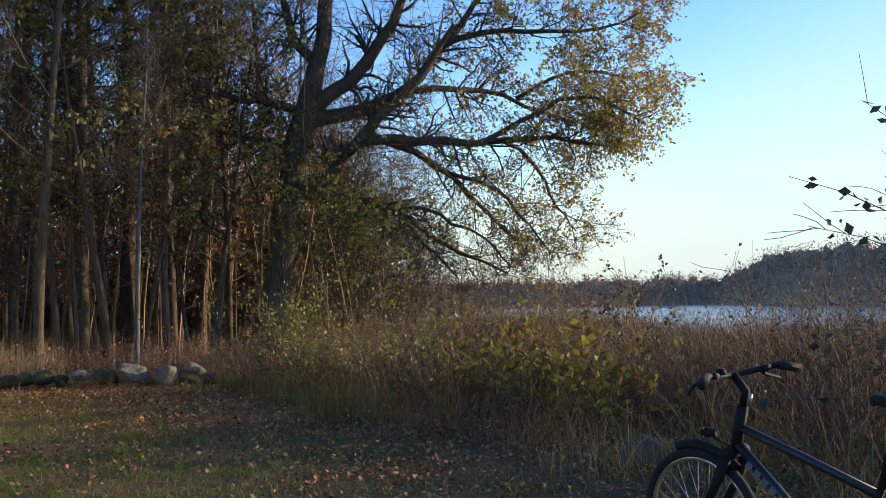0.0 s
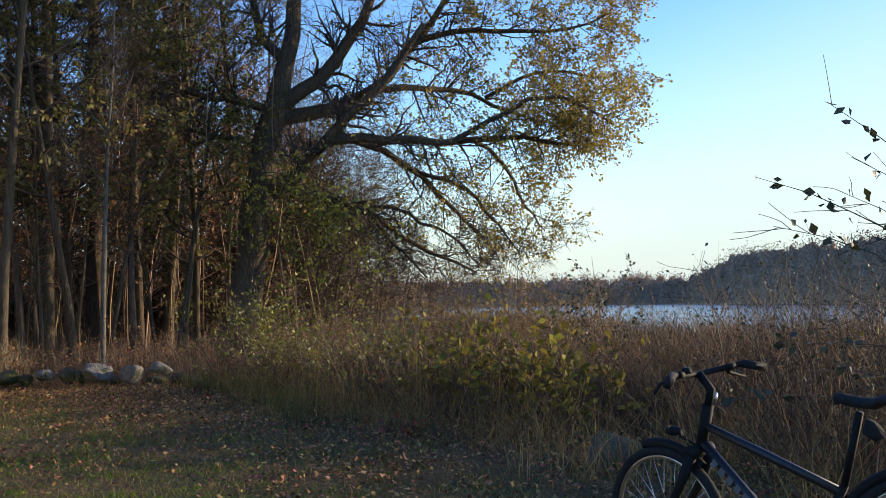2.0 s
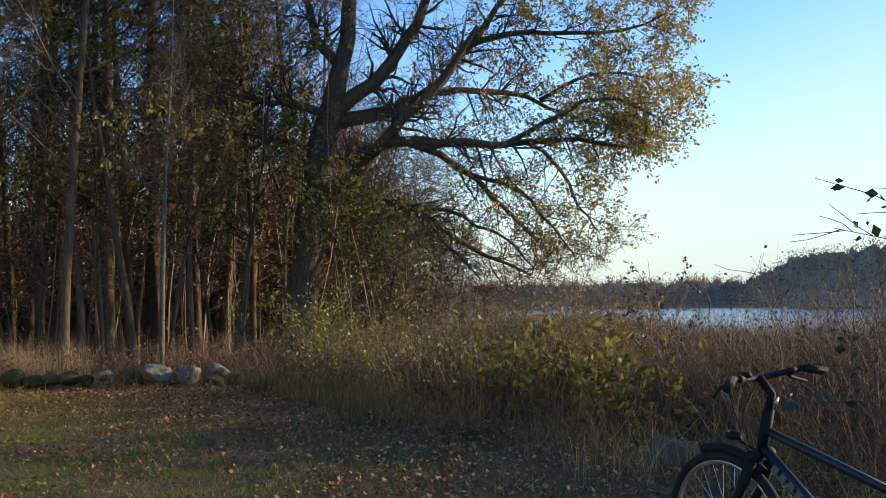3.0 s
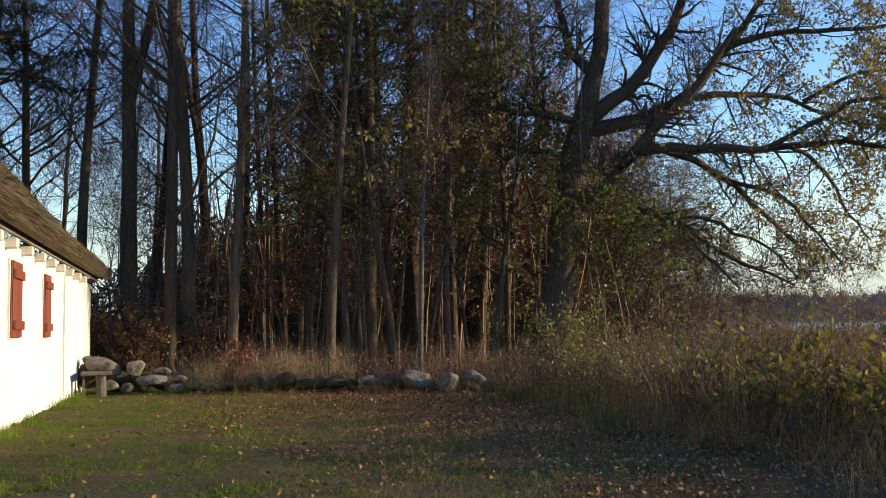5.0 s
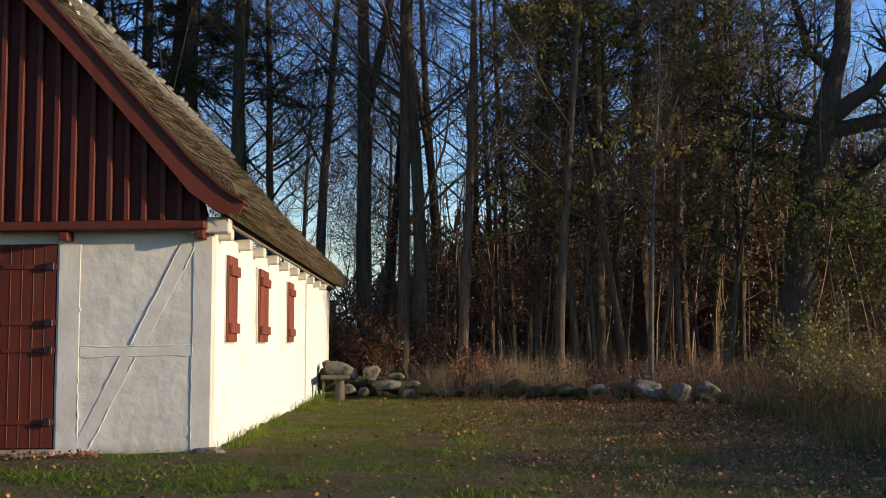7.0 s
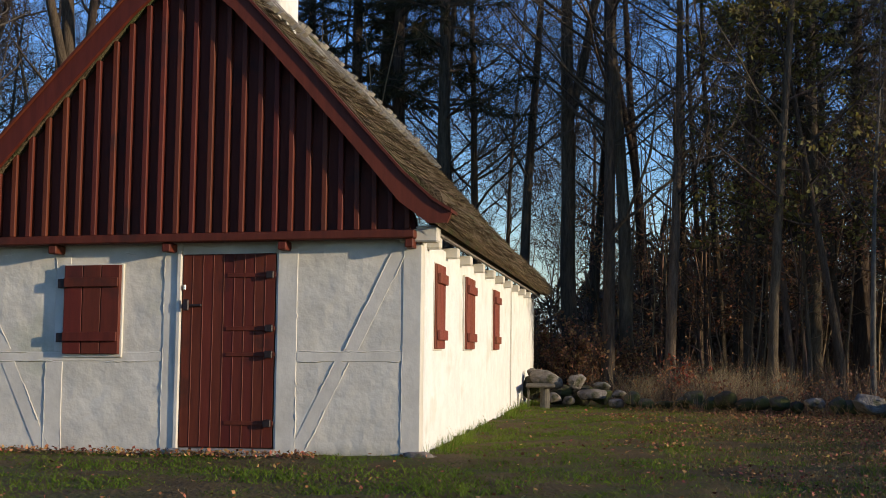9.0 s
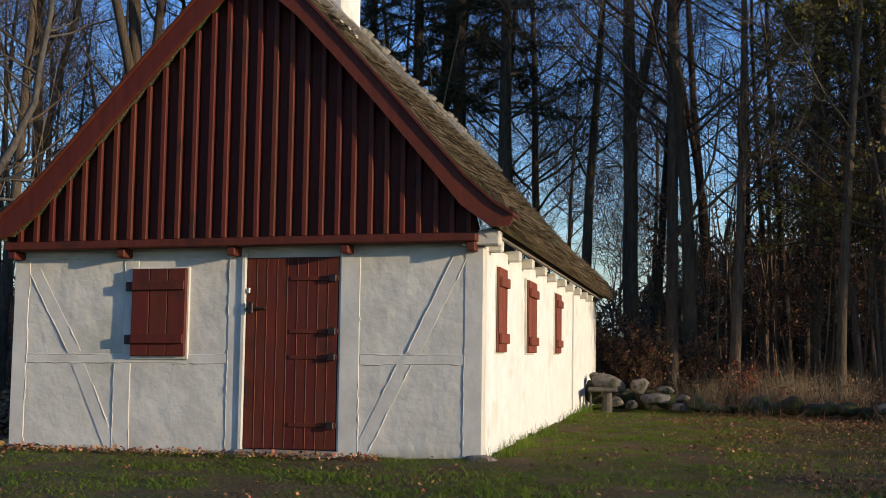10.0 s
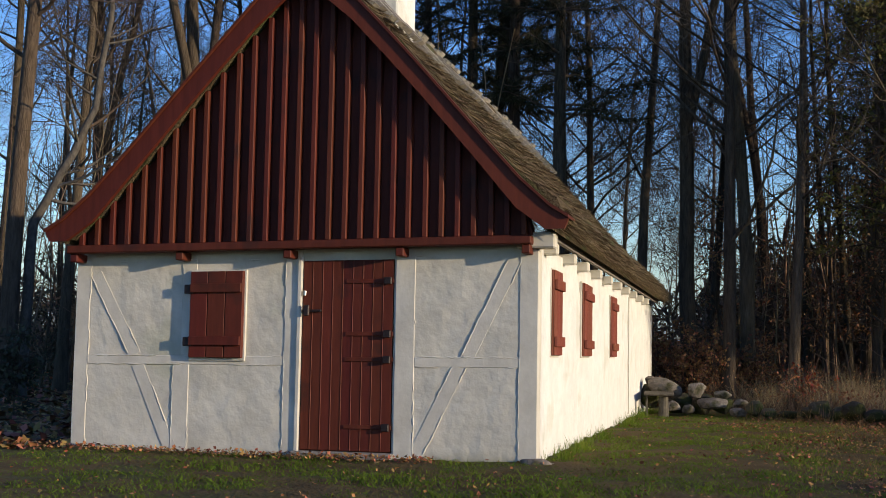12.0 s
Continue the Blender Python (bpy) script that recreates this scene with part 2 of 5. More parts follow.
def part(name, data, material=None, parent=None, label=""):
    """Links a bmesh or mesh as ONE object, under parent if given."""
    if isinstance(data, bmesh.types.BMesh):
        me = bpy.data.meshes.new(name)
        bmesh.ops.recalc_face_normals(data, faces=data.faces)
        data.to_mesh(me)
        data.free()
        me.materials.append(material)
        data = me
    ob = new(name, data)
    if parent:
        ob.parent = parent
    return tagged(ob, label)


def thing(name, label, category, group="", kind="", at=(0, 0, 0)):
    ob = new(name)
    ob.empty_display_size = 0.1
    ob.location = at
    return tagged(ob, label, category, group, kind)


def prism(bm, pts, shift):
    """A solid from an outline of 3D points pushed along shift."""
    a = [bm.verts.new(p) for p in pts]
    b = [bm.verts.new(Vector(p) + Vector(shift)) for p in pts]
    n = len(a)
    bm.faces.new(a)
    bm.faces.new(b[::-1])
    for i in range(n):
        bm.faces.new((a[i], b[i], b[(i + 1) % n], a[(i + 1) % n]))
    return a + b


def box(bm, x0, x1, y0, y1, z0, z1, bevel=0.0):
    vs = prism(bm, [(x0, y0, z0), (x1, y0, z0), (x1, y1, z0), (x0, y1, z0)], (0, 0, z1 - z0))
    if bevel:
        es = list({e for v in vs for e in v.link_edges})
        bmesh.ops.bevel(bm, geom=es, offset=bevel, segments=1, affect="EDGES")
    return bm


def tube_mesh(lines, sides):
    """Tapered tubes along polylines: lines is a list of (points (n,3), radii (n)). Returns verts, quads."""
    VV, FF, base = [], [], 0
    ang = np.arange(sides) * 2 * math.pi / sides
    for P, R in lines:
        P, R = np.asarray(P, float), np.asarray(R, float)
        n = len(P)
        T = np.gradient(P, axis=0)
        T /= np.linalg.norm(T, axis=1)[:, None] + 1e-9
        ref = np.array([0.0, 0, 1]) if abs(T[:, 2]).mean() < 0.8 else np.array([1.0, 0, 0])
        A = np.cross(T, ref)
        A /= np.linalg.norm(A, axis=1)[:, None] + 1e-9
        B = np.cross(T, A)
        ring = P[:, None] + R[:, None, None] * (np.cos(ang)[None, :, None] * A[:, None] + np.sin(ang)[None, :, None] * B[:, None])
        VV.append(ring.reshape(-1, 3))
        i = base + np.arange((n - 1) * sides).reshape(n - 1, sides)
        j = np.roll(i, -1, axis=1)
        FF.append(np.stack([i, j, j + sides, i + sides], -1).reshape(-1, 4))
        base += n * sides
    return np.concatenate(VV), np.concatenate(FF)


def cards(P, D, W, length, width):
    """Pointed leaf shapes: at P, along D, across W; two faces folded along the rib."""
    n = len(P)
    D = D / (np.linalg.norm(D, axis=1)[:, None] + 1e-9)
    W = np.cross(D, W)
    W = W / (np.linalg.norm(W, axis=1)[:, None] + 1e-9)
    N = np.cross(D, W)
    L, w = length[:, None], width[:, None]
    V = np.stack([P, P + D * L * 0.5 + W * w * 0.5 + N * w * 0.15, P + D * L, P + D * L * 0.5 - W * w * 0.5 + N * w * 0.15], 1).reshape(-1, 3)
    i = np.arange(n)[:, None] * 4
    F = np.concatenate([i + np.array([[0, 1, 2]]), i + np.array([[0, 2, 3]])], 1).reshape(-1, 3)
    return V, F


def blades(P, H, W, lean, rng, bend=0.35):
    """Grass blades and stalks: a tapered strip of three faces standing on P."""
    n = len(P)
    a = rng.uniform(0, 2 * math.pi, n)
    across = np.stack([np.cos(a), np.sin(a), 0 * a], 1) * (W / 2)[:, None]
    b = rng.uniform(0, 2 * math.pi, n)
    tip = np.stack([np.cos(b) * lean, np.sin(b) * lean, np.ones(n)], 1)
    mid = P + tip * np.array([bend, bend, 0.55]) * H[:, None]
    top = P + tip * H[:, None]
    V = np.stack([P - across, P + across, mid + across * 0.7, mid - across * 0.7, top], 1).reshape(-1, 3)
    i = np.arange(n)[:, None] * 5
    F = np.concatenate([i + np.array([[0, 1, 2]]), i + np.array([[0, 2, 3]]), i + np.array([[3, 2, 4]])], 1).reshape(-1, 3)
    return V, F


def ground_z(x, y):
    """The lawn falls slightly to the north and drops to the lake in the east."""
    x, y = np.asarray(x, float), np.asarray(y, float)
    z = -0.0177 * np.clip(y - 11.3, 0, 16)
    return z - 0.9 * np.clip((x - 8.6) / 16, 0, 1) ** 1.3


# ---------------------------------------------------------------- ground, lake, far shore
def make_ground():
    rng = np.random.default_rng(1)
    xs = np.concatenate([[-2500, -900, -300, -120, -60], np.arange(-30, 30.1, 0.5), [40, 60]])
    ys = np.concatenate([[-2500, -900, -300, -100, -40], np.arange(-12, 40.1, 0.5), [50, 70, 100, 200, 400, 900, 2500]])
    X, Y = np.meshgrid(xs, ys)
    Z = ground_z(X, Y) + rng.normal(0, 0.012, X.shape) * (np.hypot(X, Y) < 40)
    V = np.stack([X, Y, Z], -1).reshape(-1, 3)
    nx = len(xs)
    i = (np.arange(len(ys) - 1)[:, None] * nx + np.arange(nx - 1)).ravel()
    F = np.stack([i, i + 1, i + nx + 1, i + nx], 1)
    tagged(part("ground", mesh_of("ground", V, F, SOIL, True)), "mown lawn and woodland floor strewn with brown leaves", "ground", kind="structure")
    me = mesh_of("water", [(20, -2500, -1.0), (2500, -2500, -1.0), (2500, 2500, -1.0), (20, 2500, -1.0)], [(0, 1, 2, 3)], WATER)
    tagged(part("water", me), "calm pale lake water reflecting the low sky", "lake", kind="structure")


make_ground()


def far_shore():
    """The wooded far side of the lake: crowns of many small twiggy clumps along two ridges."""
    rng = np.random.default_rng(5)
    P, S, ridge = [], [], []
    for az in np.arange(18, 62, 0.06):
        top = 8.6 + 1.5 * noise.noise((az * 0.8, 0, 0)) + 2 * noise.noise((az * 3.1, 4, 0))
        rise = 8.8 / (1 + math.exp((47.2 - az) * 1.7))
        far = 300 + 5 * noise.noise((az * 0.5, 9, 0))
        if az > 45:
            far = 300 - (az - 45) * 8
        h = top + rise * 0.8
        for f in (0, 0.12, 0.3, 0.5, 0.75, 1.0):
            a, d = radians(az), far + 2 + 24 * f
            lump = 0.5 * noise.noise((az * 9, f * 7, 1)) + 0.5 * noise.noise((az * 21, f * 13, 2))
            ridge.append((d * math.sin(a), d * math.cos(a), -1.05 + h * (f ** 0.55) * 0.86 + (lump * 1.1 if f else -0.3)))
        for k in range(26):
            f = rng.uniform(0, 1) ** 1.2
            d = far + 25 * f
            a = radians(az + rng.uniform(-0.05, 0.05))
            P.append((d * math.sin(a), d * math.cos(a), -1.0 + h * f ** 0.55 * rng.uniform(0.8, 1.0)))
            S.append(rng.uniform(0.15, 0.42))
    P, S = np.array(P), np.array(S)
    PP, SS = np.repeat(P, 3, 0), np.repeat(S, 3) * 0.85
    PP = PP + rng.normal(0, 0.5, PP.shape)
    D = rng.normal(size=PP.shape) + np.array([0, 0, 0.9])
    V, F = cards(PP, D, rng.normal(size=PP.shape), SS * 1.6, SS * 1.1)
    n = len(ridge) // 6
    i = (np.arange(n - 1)[:, None] * 6 + np.arange(5)).ravel()
    tagged(part("far_hill", mesh_of("far_hill", ridge, np.stack([i, i + 6, i + 7, i + 1], 1), FARHILL)), "brown wooded slope across the lake, painted pale as haze", "hill", kind="structure")
    tagged(part("far_woods", mesh_of("far_woods", V, F, FARWOOD)), "bare brown wooded shore across the lake, painted pale as haze", "woods", kind="stuff")


far_shore()

# ---------------------------------------------------------------- cottage
# u runs along the gable (0 at the sunny corner, negative to the other), v along the long wall, z up.
HC = Vector((-1.26, 11.30, 0))
HU = Vector((math.cos(radians(2.0)), math.sin(radians(2.0)), 0))
HV = Vector((math.sin(radians(4.5)), math.cos(radians(4.5)), 0))
WIDE, LONG, RIDGE_U = 4.98, 13.6, -2.40


def hp(u, v, z):
    """A point of the old, slightly crooked cottage."""
    p = HC + HU * u + HV * v
    p.z = z * (1 + 0.012 * u) - 0.0177 * v
    return p


def hbox(u0, u1, v0, v1, z0, z1, bevel=0.0, wobble=0.0, cuts=0, rng=None):
    bm = bmesh.new()
    vs = [bm.verts.new((u, v, z)) for z in (z0, z1) for v in (v0, v1) for u in (u0, u1)]
    for q in ((0, 2, 3, 1), (4, 5, 7, 6), (0, 1, 5, 4), (2, 6, 7, 3), (0, 4, 6, 2), (1, 3, 7, 5)):
        bm.faces.new([vs[i] for i in q])
    if cuts:
        bmesh.ops.subdivide_edges(bm, edges=bm.edges[:], cuts=cuts, use_grid_fill=True)
    if bevel:
        bmesh.ops.bevel(bm, geom=bm.edges[:], offset=bevel, segments=1, affect="EDGES")
    for w in bm.verts:
        p = w.co.copy()
        w.co = hp(*p)
        if wobble:
            w.co += Vector((noise.noise(p * 2.3), noise.noise(p * 2.1 + Vector((7, 0, 0))), 0.3 * noise.noise(p * 2.7 + Vector((0, 9, 0))))) * wobble
    return bm


def hprism(outline, v0, v1, wobble=0.0):
    """outline: (u, z) points, pushed from v0 to v1."""
    bm = bmesh.new()
    a = [bm.verts.new(hp(u, v0, z)) for u, z in outline]
    b = [bm.verts.new(hp(u, v1, z)) for u, z in outline]
    n = len(a)
    bm.faces.new(a)
    bm.faces.new(b[::-1])
    for i in range(n):
        bm.faces.new((a[i], b[i], b[(i + 1) % n], a[(i + 1) % n]))
    return bm


PROFILE = [(0, 5.42), (0.53, 4.86), (0.92, 4.42), (1.3, 3.98), (1.87, 3.30), (2.28, 2.83), (2.58, 2.55), (2.77, 2.43)]


def roof_z(d):
    return float(np.interp(abs(d), [p[0] for p in PROFILE], [p[1] for p in PROFILE]))


def cottage():
    rng = random.Random(3)
    house = thing("cottage", "old limewashed timber-framed cottage with red gable and thatched roof", "cottage", at=HC)
    inv = Matrix.Translation(-HC)

    def add(name, bm, material, parent=house, label="", smooth=False):
        bm.transform(inv)
        ob = part(name, bm, material, parent, label)
        if smooth:
            ob.data.polygons.foreach_set("use_smooth", np.ones(len(ob.data.polygons), dtype=bool))
        return ob

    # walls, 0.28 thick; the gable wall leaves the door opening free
    add("gable_wall", hbox(-WIDE, -2.46, 0.0, 0.28, -0.1, 2.31, wobble=0.005, cuts=14), LIMEGREY, label="uneven limewashed infill wall, greyed as the shadier side", smooth=True)
    add("gable_wall", hbox(-1.47, 0.0, 0.0, 0.28, -0.1, 2.31, wobble=0.005, cuts=10), LIMEGREY, label="uneven limewashed infill wall, greyed as the shadier side", smooth=True)
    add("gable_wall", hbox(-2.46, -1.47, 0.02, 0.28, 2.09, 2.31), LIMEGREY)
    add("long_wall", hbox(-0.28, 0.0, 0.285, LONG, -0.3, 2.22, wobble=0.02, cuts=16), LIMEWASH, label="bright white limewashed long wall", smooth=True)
    add("back_wall", hbox(-WIDE, -WIDE + 0.28, 0.285, LONG, -0.3, 2.22), LIMEWASH)
    add("end_wall", hbox(-WIDE + 0.285, -0.285, LONG - 0.28, LONG, -0.3, 2.22), LIMEWASH)
    # posts, rails and braces of the timber frame, a little proud of the wall
    proud = -0.007
    for u0, u1, z0, z1 in ((-4.99, -4.83, -0.05, 2.13), (-3.78, -3.62, 1.06, 2.13), (-3.86, -3.68, 0.0, 0.955), (-2.64, -2.475, 0.0, 2.13),
                           (-1.455, -1.25, 0.0, 2.13), (-0.17, 0.02, 0.0, 2.16)):
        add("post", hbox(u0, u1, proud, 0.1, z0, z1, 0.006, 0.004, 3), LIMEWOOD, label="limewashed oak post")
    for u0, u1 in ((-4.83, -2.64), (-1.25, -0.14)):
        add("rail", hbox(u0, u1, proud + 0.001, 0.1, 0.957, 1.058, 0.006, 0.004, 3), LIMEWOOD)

    def brace(ua, za, ub, zb, w):
        a, b = Vector((ua, za)), Vector((ub, zb))
        d = (b - a).normalized()
        q = Vector((-d.y, d.x)) * w / 2
        o = [a + q, b + q, b - q, a - q]
        add("brace", hprism([(p.x, p.y) for p in o], proud + 0.0015, 0.1), LIMEWOOD)

    brace(-4.77, 1.98, -4.29, 1.06, 0.13)
    brace(-4.26, 0.955, -3.86, 0.02, 0.13)
    brace(-0.22, 2.06, -0.70, 1.06, 0.14)
    brace(-0.78, 0.955, -1.23, 0.02, 0.14)
    # beads of old limewash along the joints between timber and infill
    bead = random.Random(17)

    def joint(ua, za, ub, zb):
        n = max(4, int(math.hypot(ub - ua, zb - za) / 0.035))
        run, keep = [], True
        for i in range(n + 1):
            t = i / n
            if bead.random() < 0.08:
                keep = not keep
            if keep:
                j = 0.011 * noise.noise((ua * 7 + t * n * 0.16, za * 5, 2)) + bead.uniform(-0.003, 0.003)
                du, dz = (zb - za), -(ub - ua)
                k = math.hypot(du, dz)
                run.append(hp(ua + (ub - ua) * t + j * du / k, -0.003, za + (zb - za) * t + j * dz / k))
            if (not keep or i == n) and len(run) > 2:
                P = np.array([p - HC for p in run])
                R = np.array([0.0075 + 0.006 * noise.noise((ua * 3 + q * 0.5, za, 9)) for q in range(len(run))])
                R[0] = R[-1] = 0.002
                V, F = tube_mesh([(P, R)], 5)
                part("lime_bead", mesh_of("lime_bead", V, F, LIMEGREY, True), parent=house)
            if not keep or i == n:
                run = []

    for u, z0, z1 in ((-4.83, 0.02, 2.1), (-3.78, 1.06, 2.1), (-3.62, 1.06, 2.1), (-3.86, 0.0, 0.95), (-3.68, 0.0, 0.95), (-2.64, 0.02, 2.1),
                      (-1.25, 0.02, 2.1), (-0.17, 0.02, 2.1)):
        joint(u, z0, u, z1)
    for u0, u1 in ((-4.83, -2.64), (-1.25, -0.17)):
        for z in (0.957, 1.058, 2.115):
            joint(u0, z, u1, z)
    for ua, za, ub, zb in ((-4.77, 1.98, -4.29, 1.06), (-4.26, 0.955, -3.86, 0.02), (-0.22, 2.06, -0.70, 1.06), (-0.78, 0.955, -1.23, 0.02)):
        for d in (-0.068, 0.068):
            joint(ua + d * 1.1, za, ub + d * 1.1, zb)
    # plate ends and brackets under the gable beam
    for u in (-4.93, -3.74, -2.56, -1.37, -0.08):
        add("bracket", hbox(u - 0.04, u + 0.045, -0.19, 0.05, 2.105, 2.199, 0.01), RED, label="dark red bracket under the gable beam")
    add("plate_end", hbox(-0.2, 0.19, -0.08, 0.12, 2.17, 2.33, 0.015), LIMEWOOD)
    # gable: backing boards and proud vertical cover strips, framed by a beam
    out = -0.17
    tri = [(-4.93, 2.30), (-0.02, 2.30)] + [(RIDGE_U + d, roof_z(d) - 0.12) for d in (2.28, 1.87, 1.3, 0.53)] + [(RIDGE_U, roof_z(0) - 0.1)] + \
          [(RIDGE_U - d, roof_z(d) - 0.12) for d in (0.53, 1.3, 1.87, 2.28)]
    gable = add("gable_cladding", hprism(tri, out + 0.06, 0.05), RED, label="dark red vertical board cladding")
    n = 29
    for i in range(n):
        u = -4.84 + i * (4.74 / (n - 1)) + rng.uniform(-0.006, 0.006)
        top = roof_z(u - RIDGE_U) - 0.24
        if top < 2.36:
            continue
        add("batten", hbox(u - 0.026, u + 0.026, out - 0.028, out + 0.058, 2.29, top, 0.006), RED, gable)
    add("gable_beam", hbox(-4.99, -0.02, out - 0.06, out + 0.1, 2.20, 2.288, 0.01), RED, label="dark red beam along the foot of the gable")
    # flared bargeboards
    for s in (-1, 1):
        outer = [(RIDGE_U + s * d, z) for d, z in PROFILE]
        inner = [(RIDGE_U + s * d * 0.985, z - (0.25 if d < 2.2 else 0.28 if d < 2.4 else 0.22 if d < 2.7 else 0.10)) for d, z in PROFILE]
        inner[0] = (RIDGE_U, PROFILE[0][1] - 0.33)
        bm = bmesh.new()
        for k in range(len(outer) - 1):
            q = [outer[k], outer[k + 1], inner[k + 1], inner[k]]
            f = [bm.verts.new(hp(u, out - 0.16, z)) for u, z in q]
            g = [bm.verts.new(hp(u, out - 0.11, z)) for u, z in q]
            bm.faces.new(f)
            bm.faces.new(g[::-1])
            for j in range(4):
                bm.faces.new((f[j], g[j], g[(j + 1) % 4], f[(j + 1) % 4]))
        bmesh.ops.remove_doubles(bm, verts=bm.verts[:], dist=0.001)
        add("bargeboard", bm, RED, label="flared dark red bargeboard")
        # a thin red capping board along the upper edge
        bm = bmesh.new()
        for k in range(len(outer) - 1):
            (u0, z0), (u1, z1) = outer[k], outer[k + 1]
            f = [bm.verts.new(hp(u, v, z)) for u, v, z in ((u0, out - 0.19, z0 + 0.004), (u1, out - 0.19, z1 + 0.004), (u1, 0.1, z1 + 0.004), (u0, 0.1, z0 + 0.004))]
            g = [bm.verts.new(w.co + Vector((0, 0, 0.035))) for w in f]
            bm.faces.new(f)
            bm.faces.new(g[::-1])
            for j in range(4):
                bm.faces.new((f[j], g[j], g[(j + 1) % 4], f[(j + 1) % 4]))
        bmesh.ops.remove_doubles(bm, verts=bm.verts[:], dist=0.001)
        add("capping", bm, RED)
    # thatch: thick layer with a hipped far end and shaggy cut eaves
    vs = [-0.22, 0.3] + [0.8 + 0.5 * i for i in range(26)] + [13.75, 13.9]
    ds = [-2.70, -2.64, -2.58, -2.28, -1.87, -1.6, -1.3, -0.92, -0.53, -0.2, 0, 0.2, 0.53, 0.92, 1.3, 1.6, 1.87, 2.28, 2.58, 2.64, 2.70]
    HIP = 12.4
    bm = bmesh.new()
    top, low = [], []
    for v in vs:
        shrink = max(0.0, (v - HIP) / (LONG + 0.45 - HIP))
        ra, rb = [], []
        for d in ds:
            z = roof_z(d) + 0.05 + 0.12 * min(1.0, max(0.0, (abs(d) - 2.2) / 0.4)) if abs(d) <= 2.66 else roof_z(2.7) + 0.06
            zcap = 5.5 - shrink * 0.5
            z = min(z, zcap)
            wob = 0.03 * noise.noise((d * 3, v * 3, 1)) + 0.05 * noise.noise((d * 0.9, v * 0.9, 5))
            ra.append(bm.verts.new(hp(RIDGE_U + d + wob * 0.3, v, z + wob)))
            rb.append(bm.verts.new(hp(RIDGE_U + d * 0.97, v, min(roof_z(d), zcap) - (0.20 if abs(d) < 2.62 else 0.16))))
        top.append(ra)
        low.append(rb)
    for i in range(len(vs) - 1):
        for j in range(len(ds) - 1):
            bm.faces.new((top[i][j], top[i][j + 1], top[i + 1][j + 1], top[i + 1][j]))
            bm.faces.new((low[i][j], low[i + 1][j], low[i + 1][j + 1], low[i][j + 1]))
        for j in (0, len(ds) - 1):
            bm.faces.new((top[i][j], top[i + 1][j], low[i + 1][j], low[i][j]))
    for i in (0, len(vs) - 1):
        for j in range(len(ds) - 1):
            bm.faces.new((top[i][j], low[i][j], low[i][j + 1], top[i][j + 1]))
    roof = add("roof", bm, THATCH, label="weathered brown reed thatch with moss")
    # loose reed ends on the slope and at the eaves
    r = np.random.default_rng(8)
    m = 16000
    dd, vv = r.uniform(0.3, 2.6, m), r.uniform(-0.2, HIP, m)
    edge = r.random(m) < 0.35
    dd[edge], vv[edge] = r.uniform(2.60, 2.69, edge.sum()), r.uniform(-0.2, LONG + 0.3, edge.sum())
    P = np.array([hp(RIDGE_U + d, v, roof_z(d) + 0.06 + 0.12 * min(1.0, max(0.0, (d - 2.2) / 0.4)) if d < 2.6 else roof_z(2.7) + 0.12 - r.random() * 0.2) - HC for d, v in zip(dd, vv)])
    slope = np.array([(HU * 0.75 + Vector((0, 0, -0.62)))[:]])
    D = slope + r.normal(0, 0.13, (m, 3)) + np.array([0, 0, 0.09])
    V, F = cards(P, D, r.normal(size=(m, 3)), r.uniform(0.10, 0.24, m), r.uniform(0.008, 0.016, m))
    tagged(part("reed_fringe", mesh_of("reed_fringe", V, F, STRAW), parent=roof), kind="stuff")
    # ridge: a straw roll with pairs of crossed oak riders
    ridge_line = [(np.array([hp(RIDGE_U, v, 5.5 + 0.03 * math.sin(v * 5)) - HC for v in np.arange(-0.2, HIP + 0.2, 0.3)]), np.full(60, 0.13)[:len(np.arange(-0.2, HIP + 0.2, 0.3))])]
    V, F = tube_mesh(ridge_line, 8)
    part("ridge_roll", mesh_of("ridge_roll", V, F, THATCH, True), parent=roof, label="straw ridge roll")
    for i in range(41):
        v = 0.1 + i * 0.3 + rng.uniform(-0.05, 0.05)
        for s in (-1, 1):
            t = rng.uniform(0.0, 0.10)
            o = [(RIDGE_U - s * 0.08, 5.62 + t), (RIDGE_U - s * 0.02, 5.66 + t), (RIDGE_U + s * 0.52, 5.02 + t), (RIDGE_U + s * 0.46, 4.99 + t)]
            w = rng.uniform(0.075, 0.115)
            add("ridge_rider", hprism(o, v + 0.09 * s - w, v + 0.09 * s + w), GREYWOOD, roof)
    # chimney
    bm = hbox(RIDGE_U - 0.3, RIDGE_U + 0.3, 1.85, 2.6, 4.6, 6.3, 0.02)
    chim = add("chimney", bm, LIMEWASH, label="white limewashed chimney stack")
    add("chimney_cap", hbox(RIDGE_U - 0.35, RIDGE_U + 0.35, 1.8, 2.65, 6.12, 6.24, 0.02), LIMEWASH, chim)
    # rafter ends under the eaves of the long wall, red fascia board above
    for i in range(10):
        v = 0.42 + i * 1.2 + rng.uniform(-0.08, 0.08)
        add("joist_end", hbox(-0.1, 0.145, v - 0.062, v + 0.062, 2.14, 2.265, 0.018), LIMEWOOD)
    add("eaves_board", hbox(0.1, 0.14, 0.0, LONG, 2.28, 2.36), GREYWOOD)

    # door of narrow planks with strap hinges
    door = add("door", hbox(-2.455, -1.475, 0.03, 0.06, 0.06, 2.09), RED, label="dark red plank door, closed")
